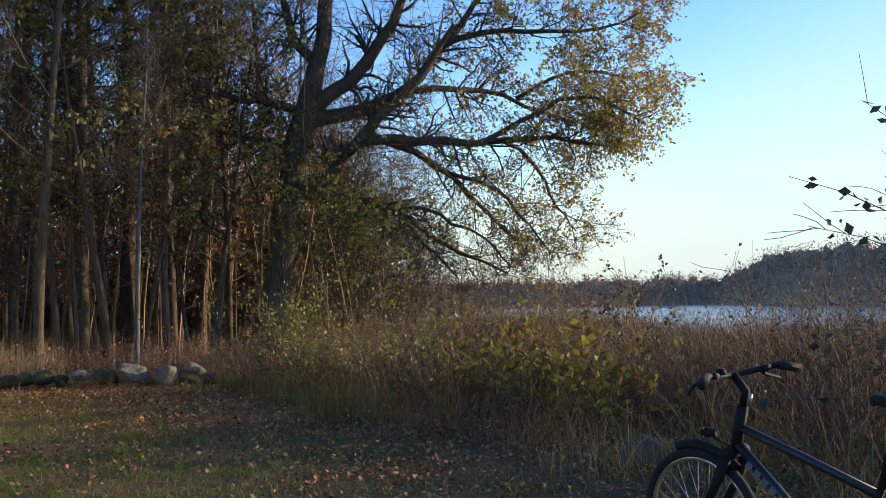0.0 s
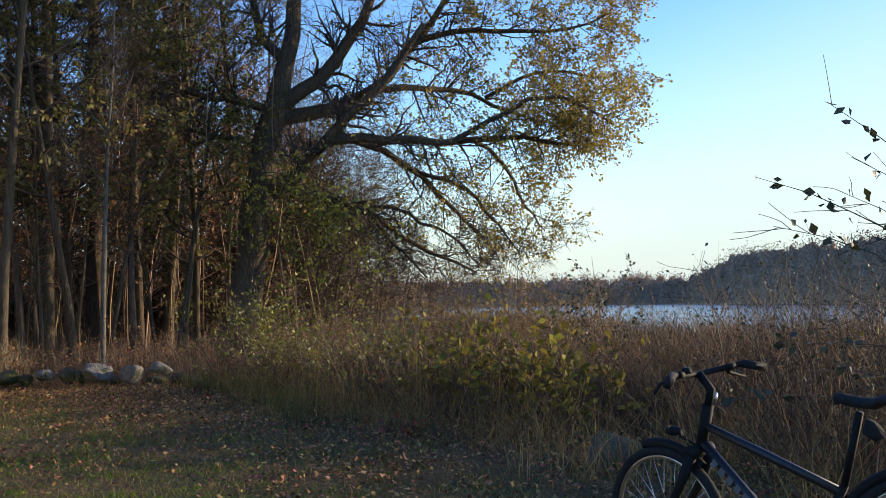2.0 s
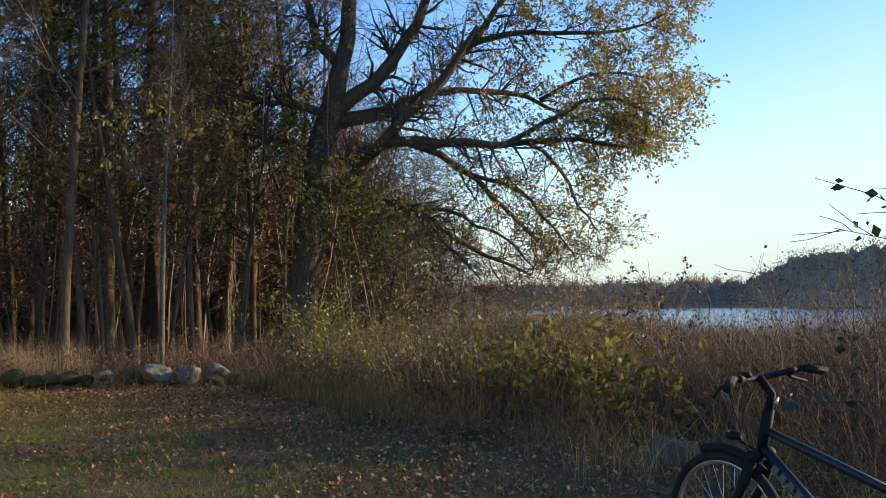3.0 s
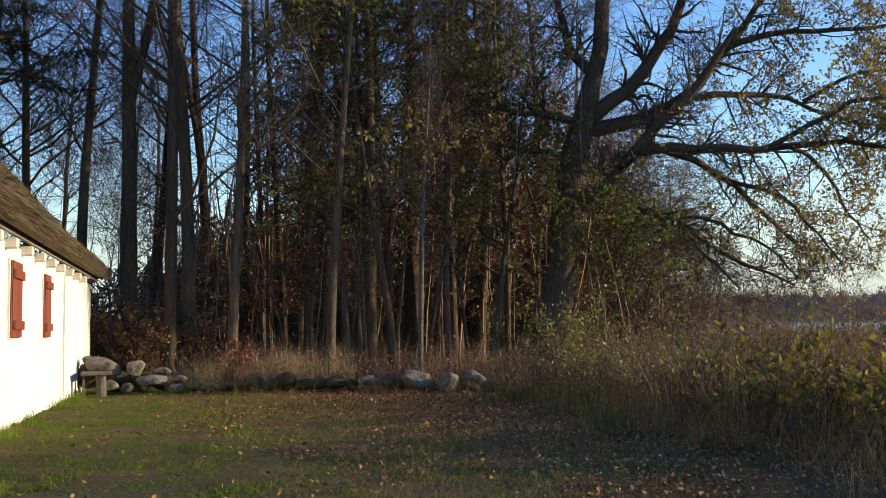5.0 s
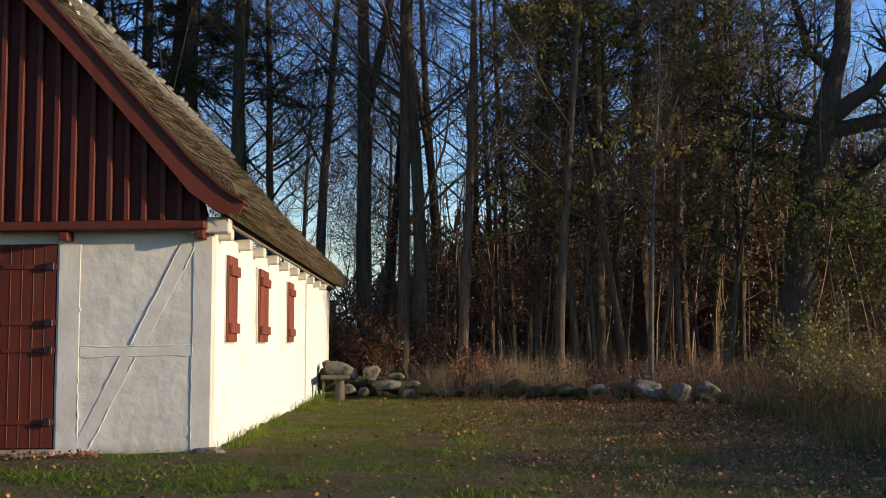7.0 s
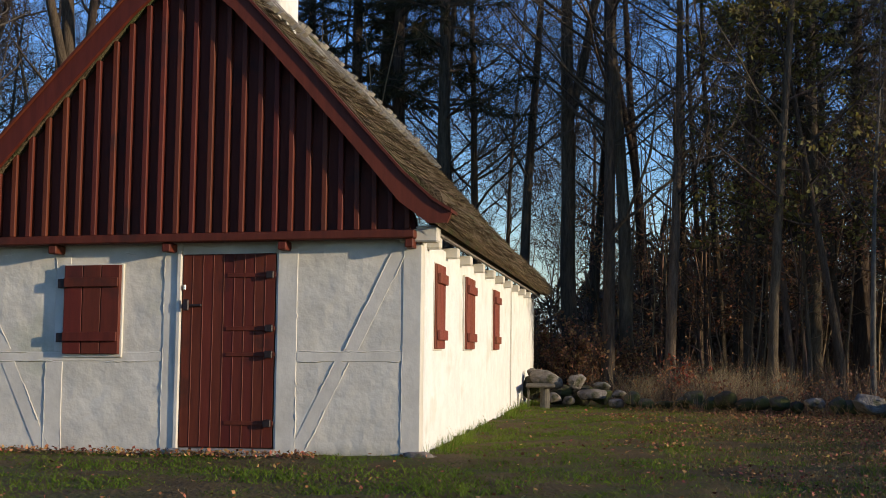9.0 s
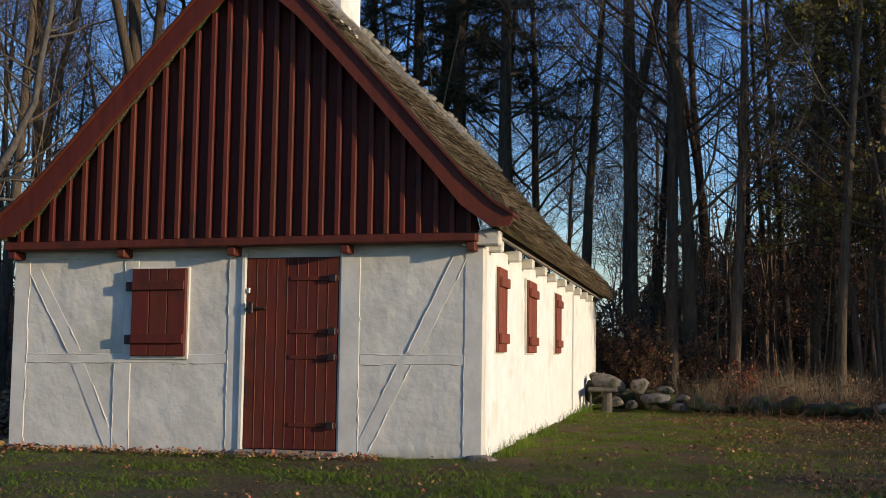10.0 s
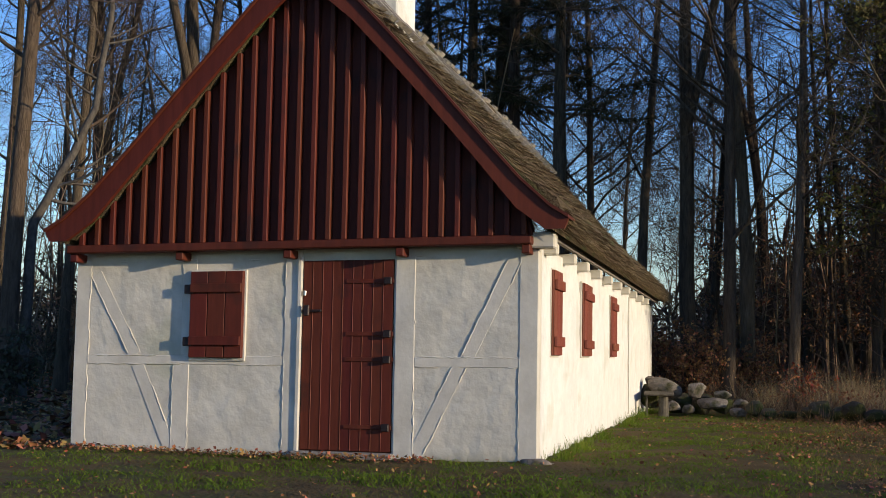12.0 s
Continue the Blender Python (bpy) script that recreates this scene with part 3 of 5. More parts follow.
    for i in range(9):
        u0 = -2.45 + i * 0.1078
        add("plank", hbox(u0 + 0.003, u0 + 0.1048, 0.003, 0.029, 0.065, 2.085, 0.005), RED, door)
        if i:
            # paler strip paints the sun caught on the plank's edge
            add("joint_bead", hbox(u0 - 0.004, u0 + 0.004, -0.001, 0.02, 0.07, 2.08, 0.002), RED_PALE, door, "pale strip between two planks, painted as a sunlit edge")
    for z in (1.86, 1.30, 1.03, 0.32):
        add("hinge", hbox(-1.98, -1.475, -0.012, 0.0025, z - 0.022, z + 0.022, 0.004), RED, door, "red-painted iron strap hinge")
        # dark iron here paints the black shadow at the red hinge's pin
        add("hinge_pin", hbox(-1.57, -1.49, -0.05, -0.013, z - 0.04, z + 0.04, 0.008), IRON, door)
    add("padlock", hbox(-2.435, -2.405, -0.035, -0.008, 1.71, 1.765, 0.006), STEEL, door, "steel padlock")
    add("latch", hbox(-2.44, -2.24, -0.03, 0.002, 1.535, 1.56, 0.004), IRON, door)
    add("latch_handle", hbox(-2.42, -2.36, -0.06, -0.031, 1.49, 1.61, 0.01), IRON, door)
    add("door_frame", hbox(-2.50, -2.4575, -0.03, 0.03, 0.02, 2.13, 0.006), LIMEWOOD)
    add("door_sill", hbox(-2.52, -1.44, -0.10, 0.1, -0.05, 0.055, 0.015), GREYWOOD)

    def shutter(points):
        """points(a, b, z): a across 0..1, b off the wall in metres"""
        def sbox(a0, a1, b0, b1, z0, z1, bev=0.005):
            bm = bmesh.new()
            vs = [bm.verts.new(points(a, b, z)) for z in (z0, z1) for b in (b0, b1) for a in (a0, a1)]
            for q in ((0, 2, 3, 1), (4, 5, 7, 6), (0, 1, 5, 4), (2, 6, 7, 3), (0, 4, 6, 2), (1, 3, 7, 5)):
                bm.faces.new([vs[i] for i in q])
            bmesh.ops.bevel(bm, geom=bm.edges[:], offset=bev, segments=1, affect="EDGES")
            return bm
        return sbox

    # gable shutter
    def on_gable(a, b, z):
        return hp(-3.66 + 0.585 * a, -b, z)
    sb = shutter(on_gable)
    sh = add("shutter", sb(0, 1, 0.03, 0.055, 1.035, 1.985), RED, label="closed dark red board shutter on the gable")
    for k in range(3):
        add("board", sb(k / 3 + 0.006, (k + 1) / 3 - 0.006, 0.056, 0.075, 1.036, 1.984), RED, sh)
    for z in (1.22, 1.80):
        add("ledge", sb(0.02, 0.98, 0.076, 0.105, z - 0.05, z + 0.05), RED, sh)
        add("hinge_pin", sb(-0.10, 0.06, 0.03, 0.09, z - 0.06, z + 0.04), IRON, sh)
    add("frame", sb(-0.03, 1.03, -0.02, 0.029, 1.0, 2.0), LIMEWOOD, sh)

    # three shutters on the long wall
    for v0, v1, tilt, old in ((0.80, 1.32, 0.0, RED_PALE), (2.95, 3.75, 0.015, RED_PALE), (6.0, 6.6, 0.0, RED_PALE)):
        def on_wall(a, b, z, v0=v0, v1=v1, tilt=tilt):
            return hp(b + tilt * (1 - a) , v0 + (v1 - v0) * a, z)
        sb = shutter(on_wall)
        sh = add("shutter", sb(0, 1, 0.015, 0.035, 1.09, 2.02), old, label="closed red wooden shutter on the sunlit long wall")
        for k in range(3):
            add("board", sb(k / 3 + 0.006, (k + 1) / 3 - 0.006, 0.036, 0.052, 1.092, 2.018), old, sh)
        for z in (1.24, 1.86):
            add("ledge", sb(0.0, 0.99, 0.053, 0.085, z - 0.055, z + 0.055), old, sh)
        add("frame", sb(-0.02, 1.02, -0.02, 0.014, 1.07, 2.04), LIMEWOOD, sh)
    add("drainpipe", hbox(0.012, 0.03, 8.6, 8.63, 0.1, 2.15), LIMEWOOD)
    # plinth stones showing at the foot of the walls
    for i in range(15):
        u = -4.85 + i * 0.36 + rng.uniform(-0.08, 0.08)
        if -2.6 < u < -1.4 and i % 2:
            continue
        add("plinth_stone", boulder(hp(u, 0.02, -0.035), (0.15, 0.09, 0.06), 50 + i), STONE, smooth=True)
    add("plinth_stone", boulder(hp(0.0, -0.05, 0.0), (0.2, 0.16, 0.09), 80), STONE, smooth=True)
    for i in range(16):
        v = 0.4 + i * 0.62 + rng.uniform(-0.15, 0.15)
        add("plinth_stone", boulder(hp(0.02, v + 0.12 * math.sin(i * 4.3), -0.045 + 0.03 * math.sin(i * 2.9)), (0.07 + 0.02 * math.sin(i * 1.7), 0.13 + 0.05 * math.sin(i * 3.3), 0.07), 90 + i), MOSSY, smooth=True)
    return house


def boulder(at, size, seed, sub=3):
    bm = bmesh.new()
    bmesh.ops.create_icosphere(bm, subdivisions=sub, radius=1)
    off = Vector((seed * 3.7, seed * 1.3, seed * 0.7))
    cut = random.Random(seed)
    faces = [(Vector((cut.gauss(0, 1), cut.gauss(0, 1), cut.gauss(0, 1))).normalized(), cut.uniform(0.52, 0.8)) for _ in range(13)]
    for w in bm.verts:
        p = w.co.copy()
        f = 1 + 0.38 * noise.noise(p * 0.9 + off) + 0.16 * noise.noise(p * 2.2 + off) + 0.04 * noise.noise(p * 6 + off)
        p = p * f
        # flattened faces, as split stones have
        for n, c in faces:
            over = p.dot(n) - c
            if over > 0:
                p -= n * over * 0.9
        w.co = Vector(at) + Vector((p.x * size[0], p.y * size[1], p.z * size[2]))
    return bm


cottage()


# ---------------------------------------------------------------- dry-stone row at the edge of the lawn
def stone_row():
    rng = random.Random(11)
    k = 0

    def stone(x, y, sx, sy, sz, moss=False, z=0.0, label=""):
        nonlocal k
        k += 1
        bm = boulder((0, 0, 0), (sx, sy, sz), 200 + k)
        bmesh.ops.rotate(bm, verts=bm.verts, matrix=Matrix.Rotation(rng.uniform(-0.3, 0.3), 3, "Z") @ Matrix.Rotation(rng.uniform(-0.2, 0.2), 3, "X"))
        ob = part("field_stone", bm, MOSSY if moss else STONE)
        ob.location = (x, y, z)
        ob.data.polygons.foreach_set("use_smooth", np.ones(len(ob.data.polygons), dtype=bool))
        tagged(ob, label or ("dark mossy field stone in a low row" if moss else "grey rounded granite field stone in a low row"), "stone", "stones of the low field wall")
    # bearing from +y, distance, height of the middle, width, height, mossy: a heap by the house, then a low row
    for az, d, z, w, h, moss in ((0.2, 22.2, 0.32, 0.74, 0.44, 0), (1.75, 22.1, 0.31, 0.43, 0.36, 0), (3.05, 22.2, 0.22, 0.40, 0.20, 0), (2.5, 21.9, 0.05, 0.54, 0.30, 0),
                                 (0.5, 21.8, 0.0, 0.45, 0.28, 0), (1.35, 21.8, -0.04, 0.32, 0.24, 0), (3.85, 22.0, 0.07, 0.38, 0.17, 0), (3.7, 21.8, -0.09, 0.36, 0.22, 0),
                                 (-0.5, 22.6, 0.45, 0.26, 0.26, 0), (-0.6, 22.5, 0.1, 0.5, 0.5, 1), (1.0, 22.6, 0.0, 0.6, 0.45, 1), (2.0, 22.5, -0.02, 0.6, 0.45, 1),
                                 (3.0, 22.5, 0.0, 0.5, 0.4, 1), (4.6, 21.7, -0.02, 0.5, 0.34, 1), (5.3, 21.6, -0.08, 0.4, 0.24, 1), (6.1, 21.5, -0.08, 0.45, 0.2, 1),
                                 (7.0, 21.3, -0.03, 0.4, 0.26, 1), (7.7, 21.1, 0.06, 0.5, 0.38, 1), (8.5, 21.0, 0.0, 0.4, 0.28, 1), (9.2, 20.9, 0.06, 0.56, 0.34, 1),
                                 (10.1, 20.8, 0.0, 0.42, 0.3, 1), (10.8, 20.8, 0.04, 0.5, 0.34, 1), (11.7, 20.7, 0.03, 0.5, 0.3, 1), (12.5, 20.6, 0.0, 0.36, 0.26, 1),
                                 (13.3, 20.5, 0.09, 0.4, 0.26, 0), (14.4, 20.5, 0.06, 0.46, 0.36, 1), (15.8, 20.3, 0.11, 0.70, 0.40, 0), (15.0, 20.5, 0.02, 0.4, 0.3, 1),
                                 (17.5, 20.0, 0.06, 0.44, 0.42, 0), (16.7, 20.2, -0.04, 0.34, 0.2, 1), (18.8, 20.1, 0.16, 0.5, 0.26, 0), (18.6, 20.1, -0.05, 0.5, 0.26, 1),
                                 (19.7, 19.6, -0.02, 0.44, 0.30, 1), (20.6, 19.4, -0.08, 0.34, 0.2, 1)):
        x, y = d * math.sin(radians(az)), d * math.cos(radians(az))
        stone(x, y, w * 0.5, w * 0.42, h * 0.52, moss=bool(moss), z=z)
    # boulder in the weeds by the bicycle
    stone(5.85, 6.6, 0.40, 0.30, 0.25, moss=True, z=0.04, label="large lichened boulder half hidden in dry weeds")


stone_row()


# ---------------------------------------------------------------- garden bench by the wall
def bench():
    base = hp(0.42, 10.3, 0)
    b = thing("bench", "small grey weathered plank bench beside the wall", "bench", at=base)
    bm = bmesh.new()
    box(bm, -0.28, 0.27, -0.5, 0.5, 0.40, 0.44, 0.01)
    part("seat", bm, BENCHWOOD, b)
    for y in (-0.30, 0.30):
        bm = bmesh.new()
        bmesh.ops.create_cone(bm, cap_ends=True, segments=12, radius1=0.095, radius2=0.085, depth=0.42)
        bmesh.ops.translate(bm, verts=bm.verts, vec=(0.08, y, 0.19))
        part("log_leg", bm, BENCHWOOD, b)
        bm = bmesh.new()
        box(bm, -0.25, -0.215, y - 0.03, y + 0.03, 0.0, 0.40, 0.006)
        part("plank_leg", bm, BENCHWOOD, b)
    return b


bench()

# ---------------------------------------------------------------- trees
def wander(rng, start, way, length, n, curl, up):
    """A bending branch line."""
    P = [np.array(start, float)]
    d = np.array(way, float)
    d /= np.linalg.norm(d)
    for _ in range(n):
        d = d + rng.normal(0, curl, 3) + np.array([0, 0, up])
        d /= np.linalg.norm(d)
        P.append(P[-1] + d * length / n)
    return np.array(P)


def side_shoots(rng, line, count, lo, hi, spread, length, n, curl, up, r_k, r_end, thin=1.0):
    """Shoots that leave a line between the fractions lo and hi."""
    P, R = line
    out = []
    for f in rng.uniform(lo, hi, count):
        s = f * (len(P) - 1)
        i = min(int(s), len(P) - 2)
        p = P[i] + (P[i + 1] - P[i]) * (s - i)
        t = P[i + 1] - P[i]
        t /= np.linalg.norm(t) + 1e-9
        side = rng.normal(size=3)
        side -= t * side.dot(t)
        side /= np.linalg.norm(side) + 1e-9
        L = length * rng.uniform(0.5, 1.1) * (1 - 0.55 * f * thin)
        Q = wander(rng, p, t * (1 - spread) + side * spread, L, n, curl, up)
        r = max(r_end * 1.5, (R[i] + (R[i + 1] - R[i]) * (s - i)) * r_k)
        out.append((Q, np.linspace(r, r_end, n + 1)))
    return out


def tree_object(name, mains, subs, twigs, bark, leaves=None, label="", leaf_mat=None, at=(0, 0, 0), group=""):
    ob = thing(name, label, "tree", group, at=at)
    V, F = tube_mesh(mains, 8)
    part("trunk", mesh_of("trunk", V, F, bark, True), parent=ob)
    for s in subs or ():
        V, F = tube_mesh([s], 5)
        part("branch", mesh_of("branch", V, F, bark, True), parent=ob)
    if twigs:
        V, F = tube_mesh(twigs, 3)
        tagged(part("twig_mass", mesh_of("twig_mass", V, F, TWIG), parent=ob), kind="stuff")
    if leaves is not None:
        V, F = leaves
        tagged(part("crown", mesh_of("crown", V, F, leaf_mat), parent=ob), kind="stuff")
    return ob


def tall_tree(seed, height, r0, first, n1, bark, label, lean=0.02, fork=False, n2=8, n3=7):
    """A slender forest tree: long bare trunk, thin rising branches with fine twigs."""
    rng = np.random.default_rng(seed)
    trunk = wander(rng, (0, 0, -0.2), (rng.normal(0, lean), rng.normal(0, lean), 1), height, 14, 0.02, 0.03)
    R = r0 * (1 - np.linspace(0, 1, 15) ** 1.1 * 0.93)
    R[0] *= 1.35
    mains = [(trunk, R)]
    if fork:
        s = 4
        q = wander(rng, trunk[s], (rng.normal(0, 0.4), rng.normal(0, 0.4), 1), height * 0.65, 10, 0.05, 0.05)
        mains.append((q, np.linspace(R[s] * 0.75, 0.02, 11)))
    l1, l2, l3 = [], [], []
    for m in mains:
        l1 += side_shoots(rng, m, int(n1 * 1.25) // len(mains), first, 0.98, 0.66, height * 0.26, 6, 0.12, 0.09, 0.36, 0.010)
    for b in l1:
        l2 += side_shoots(rng, b, n2, 0.2, 1.0, 0.65, height * 0.11, 4, 0.16, 0.05, 0.5, 0.005)
    for b in l2:
        l3 += side_shoots(rng, b, n3, 0.15, 1.0, 0.6, height * 0.06, 1, 0.15, 0.05, 0.6, 0.003)
    return tree_object("forest_tree", mains, l1, l2 + l3, bark, label=label, group="forest trees")


def spruce(seed, height, r0):
    rng = np.random.default_rng(seed)
    trunk = np.stack([np.zeros(9), np.zeros(9), np.linspace(-0.2, height, 9)], 1)
    mains = [(trunk, np.linspace(r0, 0.03, 9))]
    l1, P, D = [], [], []
    for i in range(84):
        f = rng.uniform(0.37, 0.98)
        a = rng.uniform(0, 2 * math.pi)
        L = height * 0.23 * (1.05 - f) * rng.uniform(0.6, 1.15) + 0.3
        q = wander(rng, (0, 0, f * height), (math.cos(a), math.sin(a), 0.25), L, 6, 0.16, -0.035)
        l1.append((q, np.linspace(0.035, 0.006, 7)))
        for s in np.linspace(1.6, 5.9, int(6 + L * 8)):
            k = int(s)
            p = q[k] + (q[k + 1] - q[k]) * (s - k)
            t = q[k + 1] - q[k]
            t /= np.linalg.norm(t)
            for _ in range(13):
                P.append(p)
                D.append(t * 0.5 + rng.normal(0, 0.6, 3) + np.array([0, 0, -0.3]))
    P, D = np.array(P), np.array(D)
    n = len(P)
    leaves = cards(P, D, rng.normal(size=(n, 3)), rng.uniform(0.10, 0.30, n), rng.uniform(0.010, 0.024, n))
    return tree_object("spruce", mains, l1, None, BARK, leaves, "tall dark green spruce at the wood's edge", NEEDLE, group="spruces")


def leafy(rng, twigs, per, size, droop=0.2, jitter=0.05):
    """Leaves along the ends of twigs."""
    P, D = [], []
    for Q, _ in twigs:
        for _ in range(per):
            f = rng.uniform(0.35, 1.0) * (len(Q) - 1)
            i = min(int(f), len(Q) - 2)
            P.append(Q[i] + (Q[i + 1] - Q[i]) * (f - i) + rng.normal(0, jitter, 3))
            D.append((Q[-1] - Q[0]) / (np.linalg.norm(Q[-1] - Q[0]) + 1e-9) + rng.normal(0, 0.8, 3) - np.array([0, 0, droop]))
    P, D = np.array(P), np.array(D)
    n = len(P)
    s = rng.uniform(0.7, 1.2, n) * size
    return cards(P, D, rng.normal(size=(n, 3)), s, s * rng.uniform(0.5, 0.75, n))


def direction(az):
    """Unit vector on the ground, az in degrees clockwise from +y."""
    return np.array([math.sin(radians(az)), math.cos(radians(az)), 0.0])


def oak():
    """The big oak at the shore: leaning trunk, long limbs reaching over the water."""
    rng = np.random.default_rng(21)
    base = direction(22.4) * 28.0
    base[2] = float(ground_z(base[0], base[1])) - 0.1
    right, away = direction(22.4 + 90), direction(22.4)

    def line(pts, r0, r1, n=10):
        """pts: (sideways, height, depth) in metres from the foot, smoothed into a bending limb."""
        pts = np.array(pts, float)
        t = np.linspace(0, len(pts) - 1, n)
        q = np.stack([np.interp(t, np.arange(len(pts)), pts[:, k]) for k in range(3)], 1)
        for _ in range(2):
            q[1:-1] = (q[:-2] + 2 * q[1:-1] + q[2:]) / 4
        q[1:-1] += rng.normal(0, 0.035, (n - 2, 3))
        W = right * q[:, :1] + away * q[:, 2:] + np.array([0, 0, 1.0]) * q[:, 1:2]
        return W, np.linspace(r0, r1, n)

    trunk = line([(-0.15, 0, 0), (0.15, 0.9, 0), (0.36, 1.9, 0), (0.45, 3.6, 0), (0.78, 4.9, 0), (1.12, 6.2, 0), (1.25, 7.5, 0.1), (1.35, 10, 0.2), (1.5, 12.5, 0.2)], 0.36, 0.08, 16)
    trunk[1][:9] = np.linspace(0.40, 0.27, 9)
    limbs = [
        line([(0.95, 5.2, 0), (1.9, 5.8, -0.3), (2.4, 6.7, -0.6), (2.9, 7.6, -0.8), (3.4, 9.2, -1.0)], 0.18, 0.05),
        line([(1.0, 5.0, 0), (2.0, 5.2, 0.3), (3.1, 5.7, 0.5), (3.7, 6.7, 0.6), (4.3, 7.4, 0.7), (5.4, 8.6, 0.9)], 0.17, 0.04, 12),
        line([(0.6, 3.5, 0), (1.3, 3.8, -0.4), (1.9, 4.5, -0.7), (2.4, 5.1, -0.9), (3.0, 5.6, -1.2), (3.6, 6.6, -1.5)], 0.17, 0.05, 12),
        line([(1.9, 4.45, -0.7), (3.1, 4.45, -1.0), (4.2, 4.4, -1.2), (5.4, 4.5, -1.4), (6.6, 4.3, -1.5)], 0.11, 0.03),
        line([(1.95, 4.6, -0.7), (3.2, 4.3, 0.0), (4.0, 3.7, 0.3), (4.8, 3.0, 0.6), (5.5, 2.3, 0.8)], 0.09, 0.025),
        line([(0.8, 3.5, 0.1), (1.9, 3.55, 0.8), (2.5, 3.4, 1.0), (3.2, 2.9, 1.2), (4.3, 2.3, 1.4), (5.2, 1.9, 1.4)], 0.12, 0.025),
        line([(2.1, 3.5, 0.8), (2.7, 3.1, 0.4), (3.2, 2.6, 0.0), (3.8, 1.8, -0.2)], 0.07, 0.02),
        line([(1.15, 6.0, 0), (0.6, 6.7, 0.2), (0.4, 7.6, 0.3), (0.1, 9, 0.4)], 0.13, 0.04),
        line([(0.6, 5.2, 0), (0.0, 5.4, -0.3), (-0.4, 5.2, -0.5), (-1.2, 5.6, -0.7), (-2.2, 5.5, -0.9)], 0.10, 0.02),
        line([(0.55, 4.5, 0), (-0.1, 4.6, 0.3), (-0.9, 4.9, 0.5), (-1.6, 4.7, 0.6)], 0.08, 0.02),
        line([(3.7, 6.7, 0.6), (4.6, 7.0, 0.4), (5.6, 6.9, 0.2), (6.8, 6.9, 0.0), (7.8, 7.3, -0.1)], 0.08, 0.02),
        line([(3.1, 5.7, 0.5), (4.2, 5.9, 1.0), (5.4, 5.7, 1.2), (6.4, 5.2, 1.3), (7.6, 5.1, 1.2)], 0.08, 0.02),
        line([(2.9, 7.6, -0.8), (4.2, 8.2, -1.2), (5.6, 8.2, -1.4), (7.0, 8.0, -1.4), (8.0, 7.6, -1.4)], 0.08, 0.02),
        line([(3.3, 9.0, -1.0), (4.8, 9.6, -1.2), (6.6, 9.4, -1.2), (8.2, 8.6, -1.2)], 0.08, 0.02),
        line([(4.2, 4.4, -1.2), (5.2, 5.0, -1.8), (6.2, 5.2, -2.0), (7.1, 4.6, -2.2)], 0.06, 0.02),
        line([(4.6, 4.4, -1.2), (5.4, 3.9, -0.8), (5.8, 3.2, -0.6), (6.2, 2.7, -0.5)], 0.05, 0.015),
        line([(3.6, 4.0, 0.2), (4.6, 3.6, -0.4), (5.2, 2.8, -0.7), (5.6, 2.2, -0.8)], 0.05, 0.015),
        line([(2.5, 3.4, 1.0), (3.6, 3.2, 0.6), (4.5, 2.6, 0.3), (5.0, 2.0, 0.1)], 0.05, 0.015),
        line([(5.4, 5.7, 1.2), (6.4, 6.2, 0.8), (7.4, 6.2, 0.5), (8.2, 5.6, 0.2)], 0.05, 0.015),
        line([(1.25, 7.6, 0.1), (2.0, 8.6, 0.8), (2.6, 10, 1.4)], 0.12, 0.04),
        line([(1.3, 8.2, 0.1), (0.6, 9.2, -0.5), (-0.4, 10.2, -0.9)], 0.10, 0.03),
    ]
    l1, l2, l3 = [], [], []
    for m in limbs:
        size = np.linalg.norm(m[0][-1] - m[0][0])
        l1 += side_shoots(rng, m, int(10 + size * 3.4), 0.15, 1.0, 0.6, 1.5, 6, 0.2, 0.0, 0.40, 0.006, 0.6)
    for b in l1:
        l2 += side_shoots(rng, b, 6, 0.15, 1.0, 0.6, 0.75, 4, 0.24, -0.01, 0.5, 0.0035, 0.5)
    for b in l2:
        l3 += side_shoots(rng, b, 5, 0.15, 1.0, 0.6, 0.36, 1, 0.25, -0.02, 0.6, 0.0024, 0.3)
    reach = [(Q, R) for Q, R in l3 if rng.random() < np.clip((np.dot(Q[-1], right) - 2.6) / 4.5, 0.10, 1) * np.clip((Q[-1][2] - 1.6) / 3, 0.12, 1)]
    leaves = leafy(rng, reach, 6, 0.08)
    ob = tree_object("oak", [trunk], limbs, l1 + l2 + l3, OAKBARK, leaves, "large leaning oak with sparse yellow-brown autumn leaves", LEAF_OAK, at=base)
    # climbing, still green shoots on the lower trunk
    ivy = []
    for i in range(80):
        f = rng.uniform(0, 1)
        p = right * (0.1 + 2.1 * f + rng.normal(0, 0.25)) + away * (-0.8 + rng.normal(0, 0.35)) + np.array([0, 0, 3.75 - 1.4 * f + rng.normal(0, 0.3)])
        ivy.append((wander(rng, p, rng.normal(size=3) + right * 0.5 - away * 0.4 - np.array([0, 0, 0.3]), rng.uniform(0.5, 1.5), 5, 0.2, -0.05), np.linspace(0.012, 0.004, 6)))
    V, F = tube_mesh(ivy, 3)
    tagged(part("climber_wood", mesh_of("climber_wood", V, F, TWIG), parent=ob), kind="stuff")
    V, F = leafy(rng, ivy, 26, 0.095, 0.3, 0.14)
    tagged(part("climber_leaves", mesh_of("climber_leaves", V, F, LEAF_LIME), parent=ob, label="yellow-green climbing leaves"), kind="stuff")
    ob.scale = (1.27, 1.27, 1.27)
    return ob


oak()


